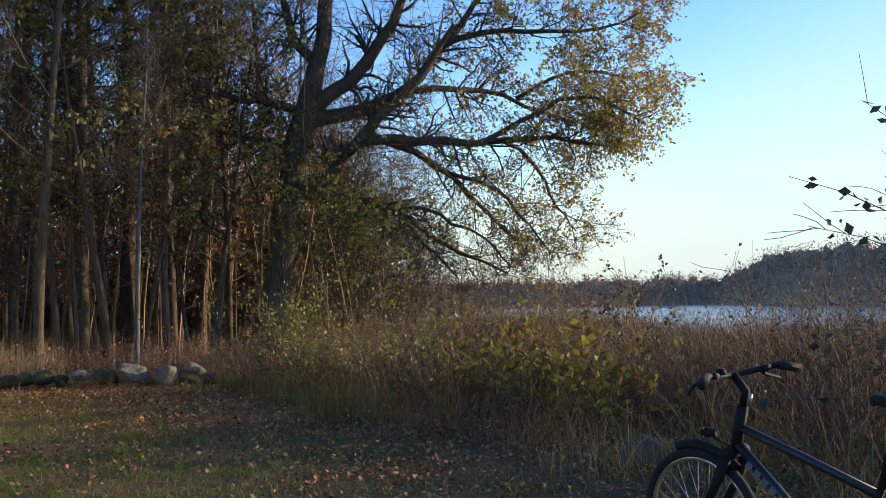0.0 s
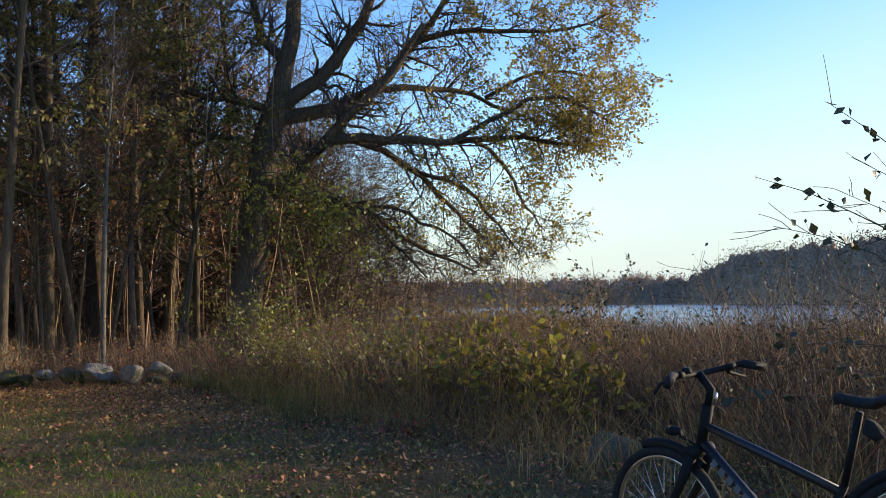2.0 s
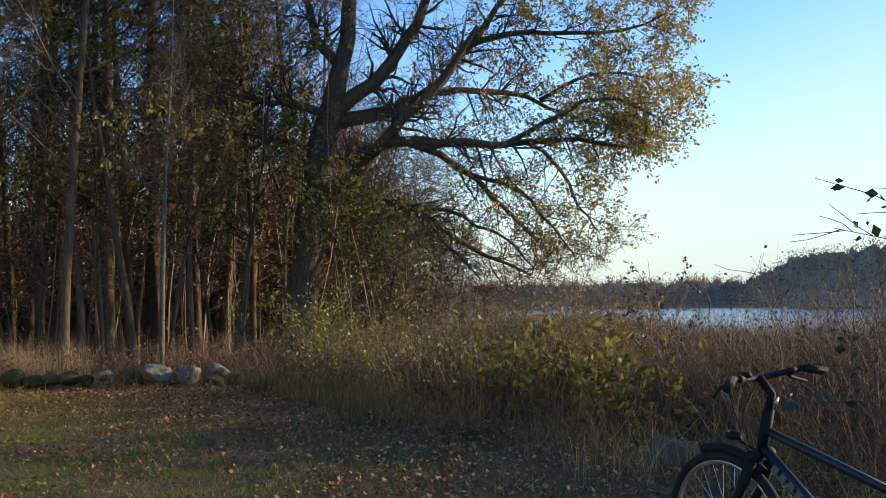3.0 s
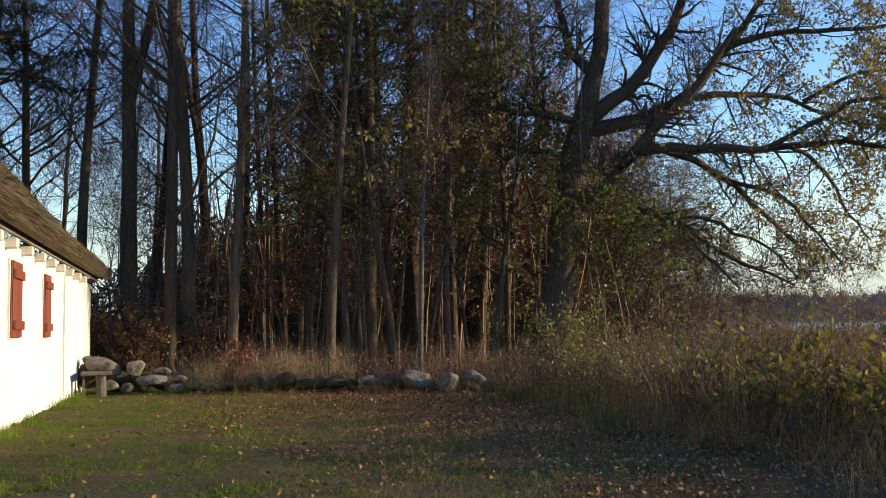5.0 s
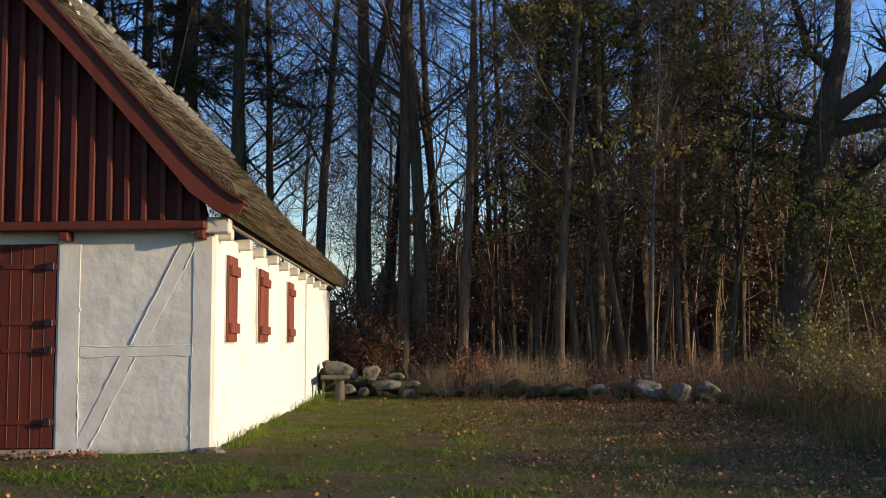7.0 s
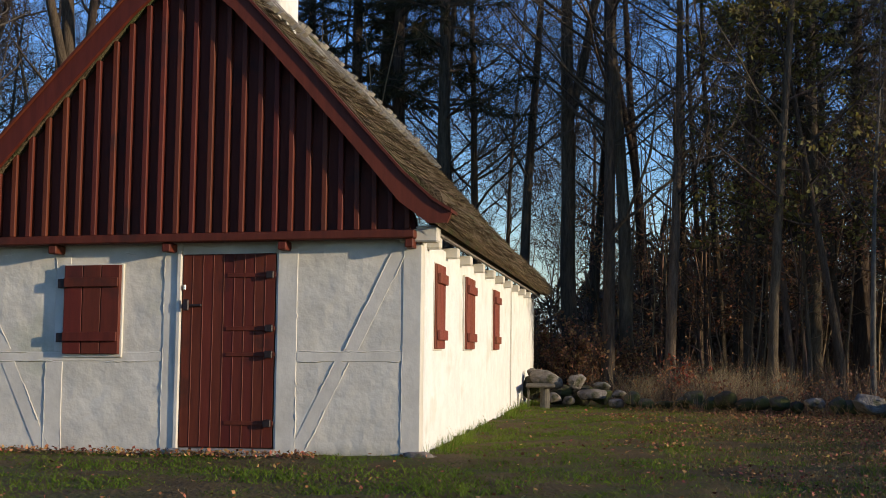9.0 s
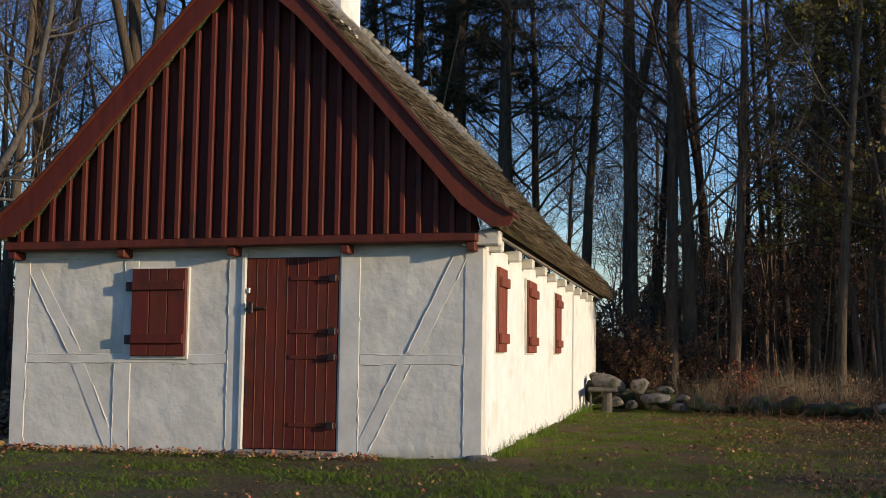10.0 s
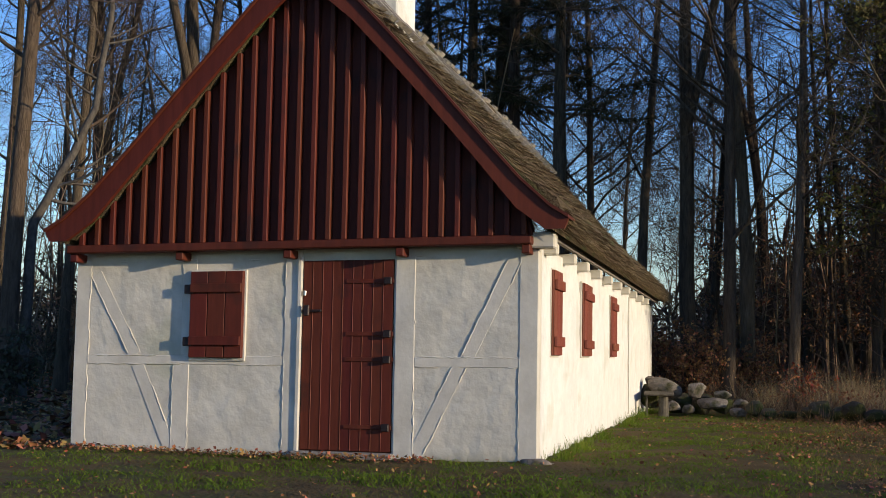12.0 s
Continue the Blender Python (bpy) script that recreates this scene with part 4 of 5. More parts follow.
def wood_litter(r):
    n = 22000
    az, d = r.uniform(-44, 24, n), r.uniform(24.5, 45, n)
    az[:5000], d[:5000] = r.uniform(-46, -27, 5000), r.uniform(12.5, 26, 5000)
    X, Y = np.sin(np.radians(az)) * d, np.cos(np.radians(az)) * d
    P = np.stack([X, Y, ground_z(X, Y) + r.uniform(0.01, 0.08, n)], 1)
    s = r.uniform(0.08, 0.16, n)
    V, F = cards(P, r.normal(size=(n, 3)) * np.array([1, 1, 0.35]), np.array([[0, 0, 1.0]]) + r.normal(0, 0.5, (n, 3)), s, s * 0.75)
    return mesh_of("wood_litter", V, F, LITTER)


def wood():
    """The wood: named trunks along its edge, more behind, and a mass of thin stems further in."""
    rng = random.Random(4)
    kinds = [tall_tree(31, 19, 0.155, 0.28, 26, BARK, "tall bare grey-brown forest tree"),
             tall_tree(32, 21, 0.185, 0.22, 30, BARK, "tall bare forked forest tree", fork=True),
             tall_tree(33, 17, 0.115, 0.25, 24, BARK, "slender bare forest tree"),
             tall_tree(34, 18, 0.13, 0.16, 30, BARK, "bare forest tree with low side branches"),
             tall_tree(35, 13, 0.075, 0.25, 18, BARK, "thin bare young tree"),
             tall_tree(36, 12, 0.085, 0.35, 14, PALEBARK, "pale slim birch trunk")]
    # bearing from +y, distance, kind, size, turn
    spots = [(-32.5, 21, 0, 1.15, 20), (-30.1, 24, 2, 1.15, 60), (-23.8, 25, 1, 1.15, 20), (-18.0, 24, 1, 1.0, 20), (-15.4, 27, 0, 0.9, 60), (-9.0, 30, 1, 1.3, 200),
             (-24.0, 26, 0, 1.1, 90), (-28.5, 30, 1, 1.0, 150), (-21.0, 31, 3, 1.0, 230), (-33.0, 28, 0, 1.0, 10),
             (-1.0, 26, 0, 0.95, 80), (1.5, 24, 1, 1.05, 130), (3.3, 22.5, 3, 1.1, 300), (4.3, 24, 0, 1.1, 210), (6.4, 22, 2, 1.0, 40),
             (8.0, 27, 4, 1.2, 70), (9.1, 26, 2, 0.9, 170), (10.3, 25, 2, 1.0, 260), (11.4, 21.5, 2, 0.95, 320), (13.2, 28, 4, 1.3, 15),
             (16.0, 21.5, 5, 0.75, 100), (14.6, 26, 3, 0.9, 190), (17.8, 27, 2, 1.1, 220), (19.4, 30, 0, 0.9, 280), (20.6, 26, 4, 1.2, 35),
             (7.2, 31, 3, 1.0, 120), (-3.2, 29, 3, 1.1, 160), (-5.6, 27, 2, 1.1, 310), (2.6, 30, 2, 1.2, 330), (5.3, 33, 1, 1.0, 20)]
    for i, (az, d, k, s, turn) in enumerate(spots):
        p = direction(az) * d * 1.14
        copy_thing(kinds[k], pose(p[0], p[1], float(ground_z(p[0], p[1])), 0, 0, turn) @ Matrix.Scale(s * 1.08, 4))
    for i in range(26):
        az, d = rng.uniform(-40, 4) if i < 12 else rng.uniform(9, 24), rng.uniform(32, 50)
        p = direction(az) * d
        k = rng.choice((0, 1, 2, 2, 3, 4, 4))
        copy_thing(kinds[k], pose(p[0], p[1], float(ground_z(p[0], p[1])), 0, 0, rng.uniform(0, 360)) @ Matrix.Scale(rng.uniform(0.8, 1.15), 4))
    # the originals stand among the rest
    for i, k in enumerate(kinds):
        p = direction(-36 + i * 11.3) * (48 + i)
        k.location = (p[0], p[1], float(ground_z(p[0], p[1])))
    dark = spruce(41, 17, 0.22)
    for az, d, s in ((-5.2, 28, 1.1), (-7.6, 30, 1.2), (-9.8, 31, 1.15), (-12.2, 35, 1.2), (13.4, 29, 1.0), (15.6, 31, 1.1)):
        p = direction(az) * d
        copy_thing(dark, pose(p[0], p[1], float(ground_z(p[0], p[1])), 0, 0, az * 40) @ Matrix.Scale(s, 4))
    p = direction(17.6) * 33
    dark.location = (p[0], p[1], float(ground_z(p[0], p[1])))
    # thin stems and underwood further in, far too many to count
    r = np.random.default_rng(6)
    lines, twigs = [], []
    for i in range(700):
        az, d = r.uniform(-44, 27), r.uniform(28, 62) if i > 120 else r.uniform(26, 33)
        if -9 < az < 3 and i % 3:
            continue
        p = direction(az) * d
        h = r.uniform(3, 10)
        q = wander(r, (p[0], p[1], float(ground_z(p[0], p[1])) - 0.1), (r.normal(0, 0.08), r.normal(0, 0.08), 1), h, 6, 0.06, 0.02)
        w = r.uniform(0.012, 0.045)
        lines.append((q, np.linspace(w, w * 0.3, 7)))
        twigs += side_shoots(r, lines[-1], 9, 0.2, 1.0, 0.7, h * 0.22, 4, 0.15, 0.05, 0.5, 0.004)
    V, F = tube_mesh(lines + twigs, 3)
    tagged(part("thicket", mesh_of("thicket", V, F, BRUSH)), "dense thicket of thin bare brown stems in the wood", "thicket", kind="stuff")
    # the depth of the wood: twiggy brown mass behind the trunks
    n = 56000
    az, d = np.where(r.random(n) < 0.66, r.uniform(2, 27, n), r.uniform(-50, 2, n)), r.uniform(38, 70, n)
    h = r.uniform(0, 1, n) ** 1.5 * np.where(az > 10, 8, np.where(az > 4, 5.0, 3.2))
    P = np.stack([np.sin(np.radians(az)) * d, np.cos(np.radians(az)) * d, h - 0.3], 1)
    V, F = cards(P, r.normal(size=(n, 3)) + np.array([0, 0, 0.8]), r.normal(size=(n, 3)), r.uniform(0.4, 1.5, n), r.uniform(0.03, 0.16, n))
    # fine bare twigs filling the crowns further in
    m = 52000
    az, d, h = np.where(r.random(m) < 0.62, r.uniform(-52, 3, m), r.uniform(-10, 4, m)), r.uniform(36, 62, m), 0.5 + 15.0 * r.uniform(0, 1, m)
    clump = np.array([noise.noise((a * 0.35, b * 0.25, 3)) + 0.6 * noise.noise((a * 1.1, b * 0.7, 6)) for a, b in zip(az, h)])
    k = (clump > -0.16) & ((az < -11) | (h > 3.8))
    az, d, h = az[k], d[k], h[k]
    m = len(az)
    Q = np.stack([np.sin(np.radians(az)) * d, np.cos(np.radians(az)) * d, h], 1)
    V2, F2 = cards(Q, r.normal(size=(m, 3)) + np.array([0, 0, 0.6]), r.normal(size=(m, 3)), r.uniform(0.5, 1.9, m), r.uniform(0.012, 0.034, m))
    tagged(part("twig_haze", mesh_of("twig_haze", V2, F2, TWIG)), "fine bare twigs of countless trees deep in the wood", "woods", kind="stuff")
    tagged(part("wood_litter", wood_litter(r)), "brown fallen leaves on the floor of the wood", "leaves", kind="stuff")
    tagged(part("deep_wood", mesh_of("deep_wood", V, F, BRUSH)), "dark brown depth of the bare autumn wood", "woods", kind="stuff")


wood()


def leafy_tree(name, az, d, height, lo, shoots, leaf_mat, per, size, label, seed, bark=BARK, spread=0.3, fine=0):
    """A young tree or tall bush that still holds leaves."""
    rng = np.random.default_rng(seed)
    if 20 < d < 28:
        d, height = d * 1.13, height * 1.11
    trunk = wander(rng, (0, 0, -0.1), (rng.normal(0, 0.06), rng.normal(0, 0.06), 1), height, 10, 0.06, 0.02)
    m = (trunk, np.linspace(height * 0.011, 0.01, 11))
    l1 = side_shoots(rng, m, shoots, lo, 1.0, 0.75, height * spread, 6, 0.16, 0.02, 0.5, 0.008, 0.6)
    l2 = []
    for b in l1:
        l2 += side_shoots(rng, b, 9, 0.1, 1.0, 0.6, height * 0.11, 4, 0.2, -0.02, 0.6, 0.004, 0.3)
    if fine:
        for b in list(l2):
            l2 += side_shoots(rng, b, fine, 0.1, 1.0, 0.6, height * 0.06, 1, 0.2, 0.0, 0.7, 0.004, 0.3)
    p = direction(az) * d
    leaves = leafy(rng, l2, per, size, 0.3, 0.06) if per else None
    return tree_object(name, [m], l1, l2, bark, leaves, label, leaf_mat, at=(p[0], p[1], float(ground_z(p[0], p[1]))))


for az, d, h, lo, seed in ((12.4, 23.5, 8.5, 0.35, 501), (14.6, 22.5, 9.0, 0.4, 502), (17.5, 23.5, 8.5, 0.35, 503), (19.6, 24.5, 8.0, 0.3, 504)):
    leafy_tree("leafy_tree", az, d, h, lo, 24, LEAF_OLIVE, 14, 0.13, "half-green deciduous tree at the wood's edge", seed)
for az, d, h, lo, seed in ((10.5, 24.0, 5.2, 0.3, 511), (13.2, 23.0, 5.0, 0.3, 512), (16.4, 23.2, 5.2, 0.3, 513), (18.6, 24.5, 5.4, 0.3, 514), (20.6, 36, 6, 0.25, 515),
                           (6.0, 27, 5.5, 0.2, 516), (8.2, 26, 5.0, 0.25, 517), (22.8, 36, 6.5, 0.2, 518), (24.5, 38, 6.6, 0.15, 519), (3.0, 29, 5, 0.2, 520)):
    leafy_tree("young_beech", az, d, h, lo, 16, LEAF_RUST, 6, 0.09, "young beech with withered rust-brown leaves", seed)
for az, d, h, seed in ((25.3, 39, 9.6, 521), (26.6, 40, 9.0, 522), (28.0, 41, 7.8, 523), (29.3, 42, 6.4, 524), (30.9, 44, 5.2, 525), (24.0, 37, 9.6, 526), (27.2, 36, 6.6, 527), (32.6, 46, 4.4, 528), (29.9, 38, 4.6, 529), (22.6, 36, 9.0, 530), (28.6, 36, 5.4, 531),
                       (25.9, 42, 9.2, 532), (26.2, 37, 8.0, 533), (27.6, 43, 8.2, 534), (28.9, 44, 7.0, 535), (24.7, 41, 9.8, 536), (25.0, 35, 6.4, 537), (30.2, 45, 5.8, 538), (27.0, 45, 8.8, 539)):
    leafy_tree("bare_bush_tree", az, d, h, 0.05, 40, LEAF_BROWN, 1, 0.06, "low bare brown tree on the shore", seed, spread=0.42, fine=4)
for i in range(11):
    leafy_tree("brown_leaved_tree", 11.0 + i * 1.28 + (i % 3) * 0.3, 31 + (i * 7) % 11, 8.5 + (i * 5) % 4, 0.18, 22, LEAF_RUST, 4, 0.12, "brown-leaved tree in the depth of the wood", 540 + i, spread=0.3)


for az, d, h, seed in ((-33.5, 22, 3.2, 571), (-36, 20, 2.8, 572), (-31.0, 25, 3.4, 573), (-38.5, 22, 3.6, 574), (-34.5, 27, 4.2, 575), (-32.0, 18.5, 1.4, 576), (-33.8, 17.5, 1.2, 577)):
    leafy_tree("dark_bush", az, d, h, 0.05, 26, LEAF_DARK, 3, 0.08, "dark evergreen bush in the shade behind the house", seed, spread=0.4)


leafy_tree("domed_tree", 7.8, 40, 9.2, 0.15, 30, LEAF_BROWN, 0, 0.09, "densely twigged dark brown tree in the depth of the wood", 581, spread=0.27, fine=3)

def pale_tree():
    rng = np.random.default_rng(95)
    base = direction(-31.8) * 24.0
    right = direction(58.2)
    pts = np.array([(0, -0.2), (0.02, 2.2), (0.15, 3.6), (0.7, 4.7), (1.15, 5.6), (1.4, 7.5), (1.6, 11.0)])
    t = np.linspace(0, 6, 14)
    a, h = np.interp(t, range(7), pts[:, 0]), np.interp(t, range(7), pts[:, 1])
    m = (right * a[:, None] + np.array([0, 0, 1.0]) * h[:, None] + rng.normal(0, 0.03, (14, 3)), np.linspace(0.12, 0.05, 14))
    l1 = side_shoots(rng, m, 14, 0.35, 1.0, 0.7, 3.0, 6, 0.12, 0.08, 0.45, 0.012)
    l2 = []
    for b in l1:
        l2 += side_shoots(rng, b, 9, 0.2, 1.0, 0.6, 1.1, 4, 0.15, 0.04, 0.5, 0.005)
    tree_object("bent_tree", [m], l1, l2, PALEBARK, label="pale bent tree catching the sun behind the house", at=base)


pale_tree()


# ---------------------------------------------------------------- low growth
def patch(name, spots, density, h, w, lean, material, label, seed, category="weeds", exact=False):
    """Stalks over discs (x, y, radius); one object of uncountable stuff."""
    rng = np.random.default_rng(seed)
    P = []
    for x, y, rad in [(x * 1.12, y * 1.12, r * 1.08) if y > 17.2 and x < 13 and not exact else (x, y, r) for x, y, r in spots]:
        n = int(density * math.pi * rad * rad)
        a, d = rng.uniform(0, 2 * math.pi, n), rad * np.sqrt(rng.uniform(0, 1, n))
        X, Y = x + d * np.cos(a), y + d * np.sin(a)
        P.append(np.stack([X, Y, ground_z(X, Y) - 0.02], 1))
    P = np.concatenate(P)
    c = np.array([noise.noise((x * 0.9, y * 0.9, seed)) + 0.6 * noise.noise((x * 2.6, y * 2.6, seed)) for x, y, _ in P])
    P = P[c > -0.28]
    c = c[c > -0.28]
    n = len(P)
    H = rng.uniform(h[0], h[1], n) * np.clip(0.85 + 0.7 * c, 0.5, 1.15)
    V, F = blades(P, H, rng.uniform(w[0], w[1], n), rng.uniform(0, lean, n), rng)
    return tagged(part(name, mesh_of(name, V, F, material)), label, category, kind="stuff")


def shrub(name, at, height, wide, stems, leaf_mat, per, size, label, seed, droop=0.1, stem_mat=None):
    """A bush of many stems with side shoots and single leaves."""
    rng = np.random.default_rng(seed)
    if at[1] > 17.2:
        at, height, wide = (at[0] * 1.12, at[1] * 1.12), height * 1.1, wide * 1.1
    z = float(ground_z(at[0], at[1]))
    l1, l2 = [], []
    for i in range(stems):
        p = rng.normal(0, wide * 0.2, 3) * np.array([1, 1, 0])
        l1.append((wander(rng, p, rng.normal(0, 0.35 * wide / height, 3) * np.array([1, 1, 0]) + np.array([0, 0, 1]), height * rng.uniform(0.6, 1.1), 8, 0.1, 0.0),
                   np.linspace(0.010, 0.003, 9)))
    for b in l1:
        l2 += side_shoots(rng, b, 7, 0.25, 1.0, 0.6, height * 0.3, 3, 0.18, 0.03, 0.6, 0.0022, 0.4)
    ob = thing(name, label, "bush", at=(at[0], at[1], z))
    V, F = tube_mesh(l1 + l2, 3)
    tagged(part("stem_mass", mesh_of("stem_mass", V, F, stem_mat or TWIG), parent=ob), kind="stuff")
    if per:
        V, F = leafy(rng, l2, per, size, droop, 0.03)
        tagged(part("foliage", mesh_of("foliage", V, F, leaf_mat), parent=ob), kind="stuff")
    return ob


def lawn():
    rng = np.random.default_rng(50)
    n = 250000
    X, Y = rng.uniform(-8, 7.2, n), 4.5 + 19 * rng.uniform(0, 1, n) ** 1.35
    keep = (rng.random(n) < np.clip(1.12 - (X - 0.5) / 4.6, 0.14, 1)) & ~((X < -1.2 + 0.078 * (Y - 11.3)) & (Y > 11.25)) & (X < 5.2 + 0.9 * np.sin(Y * 0.7) + 0.06 * Y)
    X, Y = X[keep], Y[keep]
    P = np.stack([X, Y, ground_z(X, Y) - 0.01], 1)
    n = len(P)
    tuft = np.array([noise.noise((x * 1.6, y * 1.6, 3)) + 0.7 * noise.noise((x * 5, y * 5, 8)) for x, y, _ in P])
    V, F = blades(P, rng.uniform(0.018, 0.045, n) * np.clip(0.9 + 1.1 * tuft, 0.35, 2.0), rng.uniform(0.006, 0.013, n), rng.uniform(0.4, 2.2, n), rng)
    tagged(part("lawn_grass", mesh_of("lawn_grass", V, F, GRASS)), "short green lawn grass, patchy and worn", "grass", kind="stuff")
    n = 80000
    X, Y = rng.uniform(0.5, 7.0, n), rng.uniform(4.5, 22.5, n)
    k = (rng.random(n) < np.clip((X - 0.5) / 5, 0, 1)) & (X < 5.4 + 0.9 * np.sin(Y * 0.7) + 0.06 * Y)
    X, Y = X[k], Y[k]
    n = len(X)
    V, F = blades(np.stack([X, Y, ground_z(X, Y) - 0.01], 1), rng.uniform(0.03, 0.09, n), rng.uniform(0.003, 0.006, n), rng.uniform(0.2, 1.4, n), rng)
    tagged(part("withered_grass", mesh_of("withered_grass", V, F, DRYGRASS)), "short withered grass towards the lake side of the lawn", "grass", kind="stuff")
    n = 80000
    X, Y = rng.uniform(-7, 7, n), rng.uniform(4.5, 21, n)
    k = (rng.random(n) < np.clip((X - 1.2) / 5 + 0.3 * np.sin(X * 2.1 + np.sin(Y * 1.3)) * np.sin(Y * 1.1), 0.04, 1)) & ~((X < -1.1 + 0.078 * (Y - 11.3)) & (Y > 11.2))
    X, Y = X[k], Y[k]
    # a drift of leaves along the gable
    m = 1300
    gx, gy = rng.uniform(-7, -2.2, m), 11.05 - np.abs(rng.normal(0, 0.16, m))
    # and one along the foot of the stones
    t = rng.uniform(0, 1, 4200)
    sx, sy = 1.6 + t * 5.0 + rng.normal(0, 0.2, 4200), 23.2 - t * 3.6 - np.abs(rng.normal(0, 0.35, 4200))
    X, Y = np.concatenate([X, gx, sx]), np.concatenate([Y, gy, sy])
    n = len(X)
    P = np.stack([X, Y, ground_z(X, Y) + rng.uniform(0.02, 0.06, n)], 1)
    s = rng.uniform(0.022, 0.055, n)
    D = rng.normal(size=(n, 3)) * np.array([1, 1, 0.45])
    V, F = cards(P, D, np.array([[0, 0, 1.0]]) + rng.normal(0, 0.6, (n, 3)), s, s * 0.7)
    tagged(part("fallen_leaves", mesh_of("fallen_leaves", V, F, LITTER)), "scattered brown and orange fallen leaves on the lawn", "leaves", kind="stuff")


lawn()

def twiggy_weeds(name, spots, density, h, material, label, seed, heads=None):
    """Branching dry weeds: a stalk with short side shoots, and seed heads or leaves where given."""
    rng = np.random.default_rng(seed)
    lines, shoots = [], []
    for x, y, rad in [(x * 1.12, y * 1.12, r * 1.08) if y > 17.2 and x < 13 else (x, y, r) for x, y, r in spots]:
        for _ in range(int(density * math.pi * rad * rad)):
            a, d = rng.uniform(0, 2 * math.pi), rad * math.sqrt(rng.uniform())
            X, Y = x + d * math.cos(a), y + d * math.sin(a)
            c = noise.noise((X * 0.7, Y * 0.7, seed))
            if c < -0.3:
                continue
            H = rng.uniform(*h) * min(1.15, max(0.5, 0.85 + 0.8 * c))
            q = wander(rng, (X, Y, float(ground_z(X, Y)) - 0.03), (rng.normal(0, 0.42), rng.normal(0, 0.42), 1), H, 4, 0.2, -0.01)
            lines.append((q, np.linspace(0.006, 0.0025, 5)))
            shoots += side_shoots(rng, lines[-1], 4, 0.35, 1.0, 0.5, H * 0.3, 1, 0.15, 0.04, 0.7, 0.0012, 0.4)
    V, F = tube_mesh(lines + shoots, 3)
    tagged(part(name, mesh_of(name, V, F, material)), label, "weeds", kind="stuff")
    if heads:
        leaf_mat, per, size, lname, llabel = heads
        V, F = leafy(rng, shoots, per, size, 0.0, 0.02)
        tagged(part(lname, mesh_of(lname, V, F, leaf_mat)), llabel, "leaves", kind="stuff")


# belt of weeds and reeds from the lawn's edge down to the lake
BANK = [(7.6, 8.8, 1.5), (8.0, 11, 1.9), (8.6, 13.6, 2.2), (9.6, 16.3, 2.6), (10.2, 10.2, 2.6), (12.5, 13, 3.2), (8.9, 6.6, 1.9), (11.0, 7.4, 2.4), (7.5, 5.2, 1.3), (6.6, 7.3, 0.8), (6.5, 4.6, 0.9), (6.9, 3.5, 1.0)]
patch("reed_bed", [(20, 24, 6), (26, 34, 8), (22, 38, 6), (32, 28, 8), (34, 44, 10), (27, 20, 8), (17, 17, 4), (18, 30, 5), (16, 25, 4), (30, 14, 8), (38, 34, 9), (42, 24, 9)], 24, (0.8, 1.55), (0.008, 0.016), 0.4, REED, "tall brown reeds down to the lake", 61, "reeds")
patch("weed_bank", BANK, 56, (0.25, 0.95), (0.004, 0.011), 1.8, REED, "dense dry brown weeds beside the lawn", 62)
twiggy_weeds("branching_weeds", BANK, 46, (0.45, 1.12), REEDWOOD, "dark branching dry weeds beside the lawn", 161, (LEAF_BROWN, 1, 0.03, "withered_heads", "small withered seed heads on the weeds"))
twiggy_weeds("shore_scrub", [(14, 15, 3), (16, 20, 3.5), (19, 16, 3.5), (14, 9, 3), (20, 26, 4), (18, 10, 4), (12, 19, 2.5)], 9, (1.1, 2.1), TWIG, "bare grey-brown scrub in front of the lake", 162, (LEAF_DARK, 1, 0.045, "scrub_leaves", "few last leaves on the scrub"))
twiggy_weeds("plumed_reeds", [(13.5, 20.5, 1.6), (14.2, 18.5, 1.8), (17, 24, 2.5), (15.5, 21, 2), (17.5, 22.0, 2)], 24, (1.35, 2.0), REED, "grey-beige plumed reeds leaning in the wind", 164, (DRYGRASS, 9, 0.055, "reed_plumes", "feathery beige reed plumes"))
twiggy_weeds("bare_shrubs", [(8.6, 8.2, 1.2), (10.2, 8.6, 1.5), (9.6, 6.9, 1.2), (11.4, 7.2, 1.5), (8.4, 6.0, 1.0), (10.6, 10.2, 1.2), (12.8, 9.0, 1.6), (9.0, 7.4, 1.0), (7.6, 5.6, 0.8)], 15, (1.0, 1.8), REEDWOOD, "tall bare brown shrubs between the bicycle and the lake", 165, (LEAF_DARK, 1, 0.035, "shrub_leaves", "last dark leaves on the bare shrubs"))
patch("pale_stalks", [(5.95, 11.4, 0.45), (6.3, 10.2, 0.35), (6.9, 13.2, 0.4), (6.2, 8.9, 0.35), (6.9, 6.9, 0.4)], 34, (0.6, 1.2), (0.004, 0.008), 0.9, DRYGRASS, "tall pale dry stalks at the lawn's edge", 69, "grass")
patch("dry_grass", [(5.5, 5.7, 0.6), (6.2, 5.2, 0.7), (5.1, 6.4, 0.4), (6.2, 4.3, 0.7), (5.4, 4.7, 0.5), (5.0, 3.9, 0.4), (7.0, 4.2, 0.7), (6.0, 7.2, 0.4), (5.7, 9.6, 0.55), (6.2, 10.9, 0.8), (6.7, 12.4, 0.9), (5.6, 7.7, 0.5), (6.8, 14.3, 1.0), (6.3, 8.2, 0.7), (6.6, 6.2, 0.5), (6.2, 6.0, 0.4)], 210, (0.15, 0.62), (0.003, 0.007), 1.7, DRYGRASS, "pale dry grass at the edge of the lawn", 63, "grass")
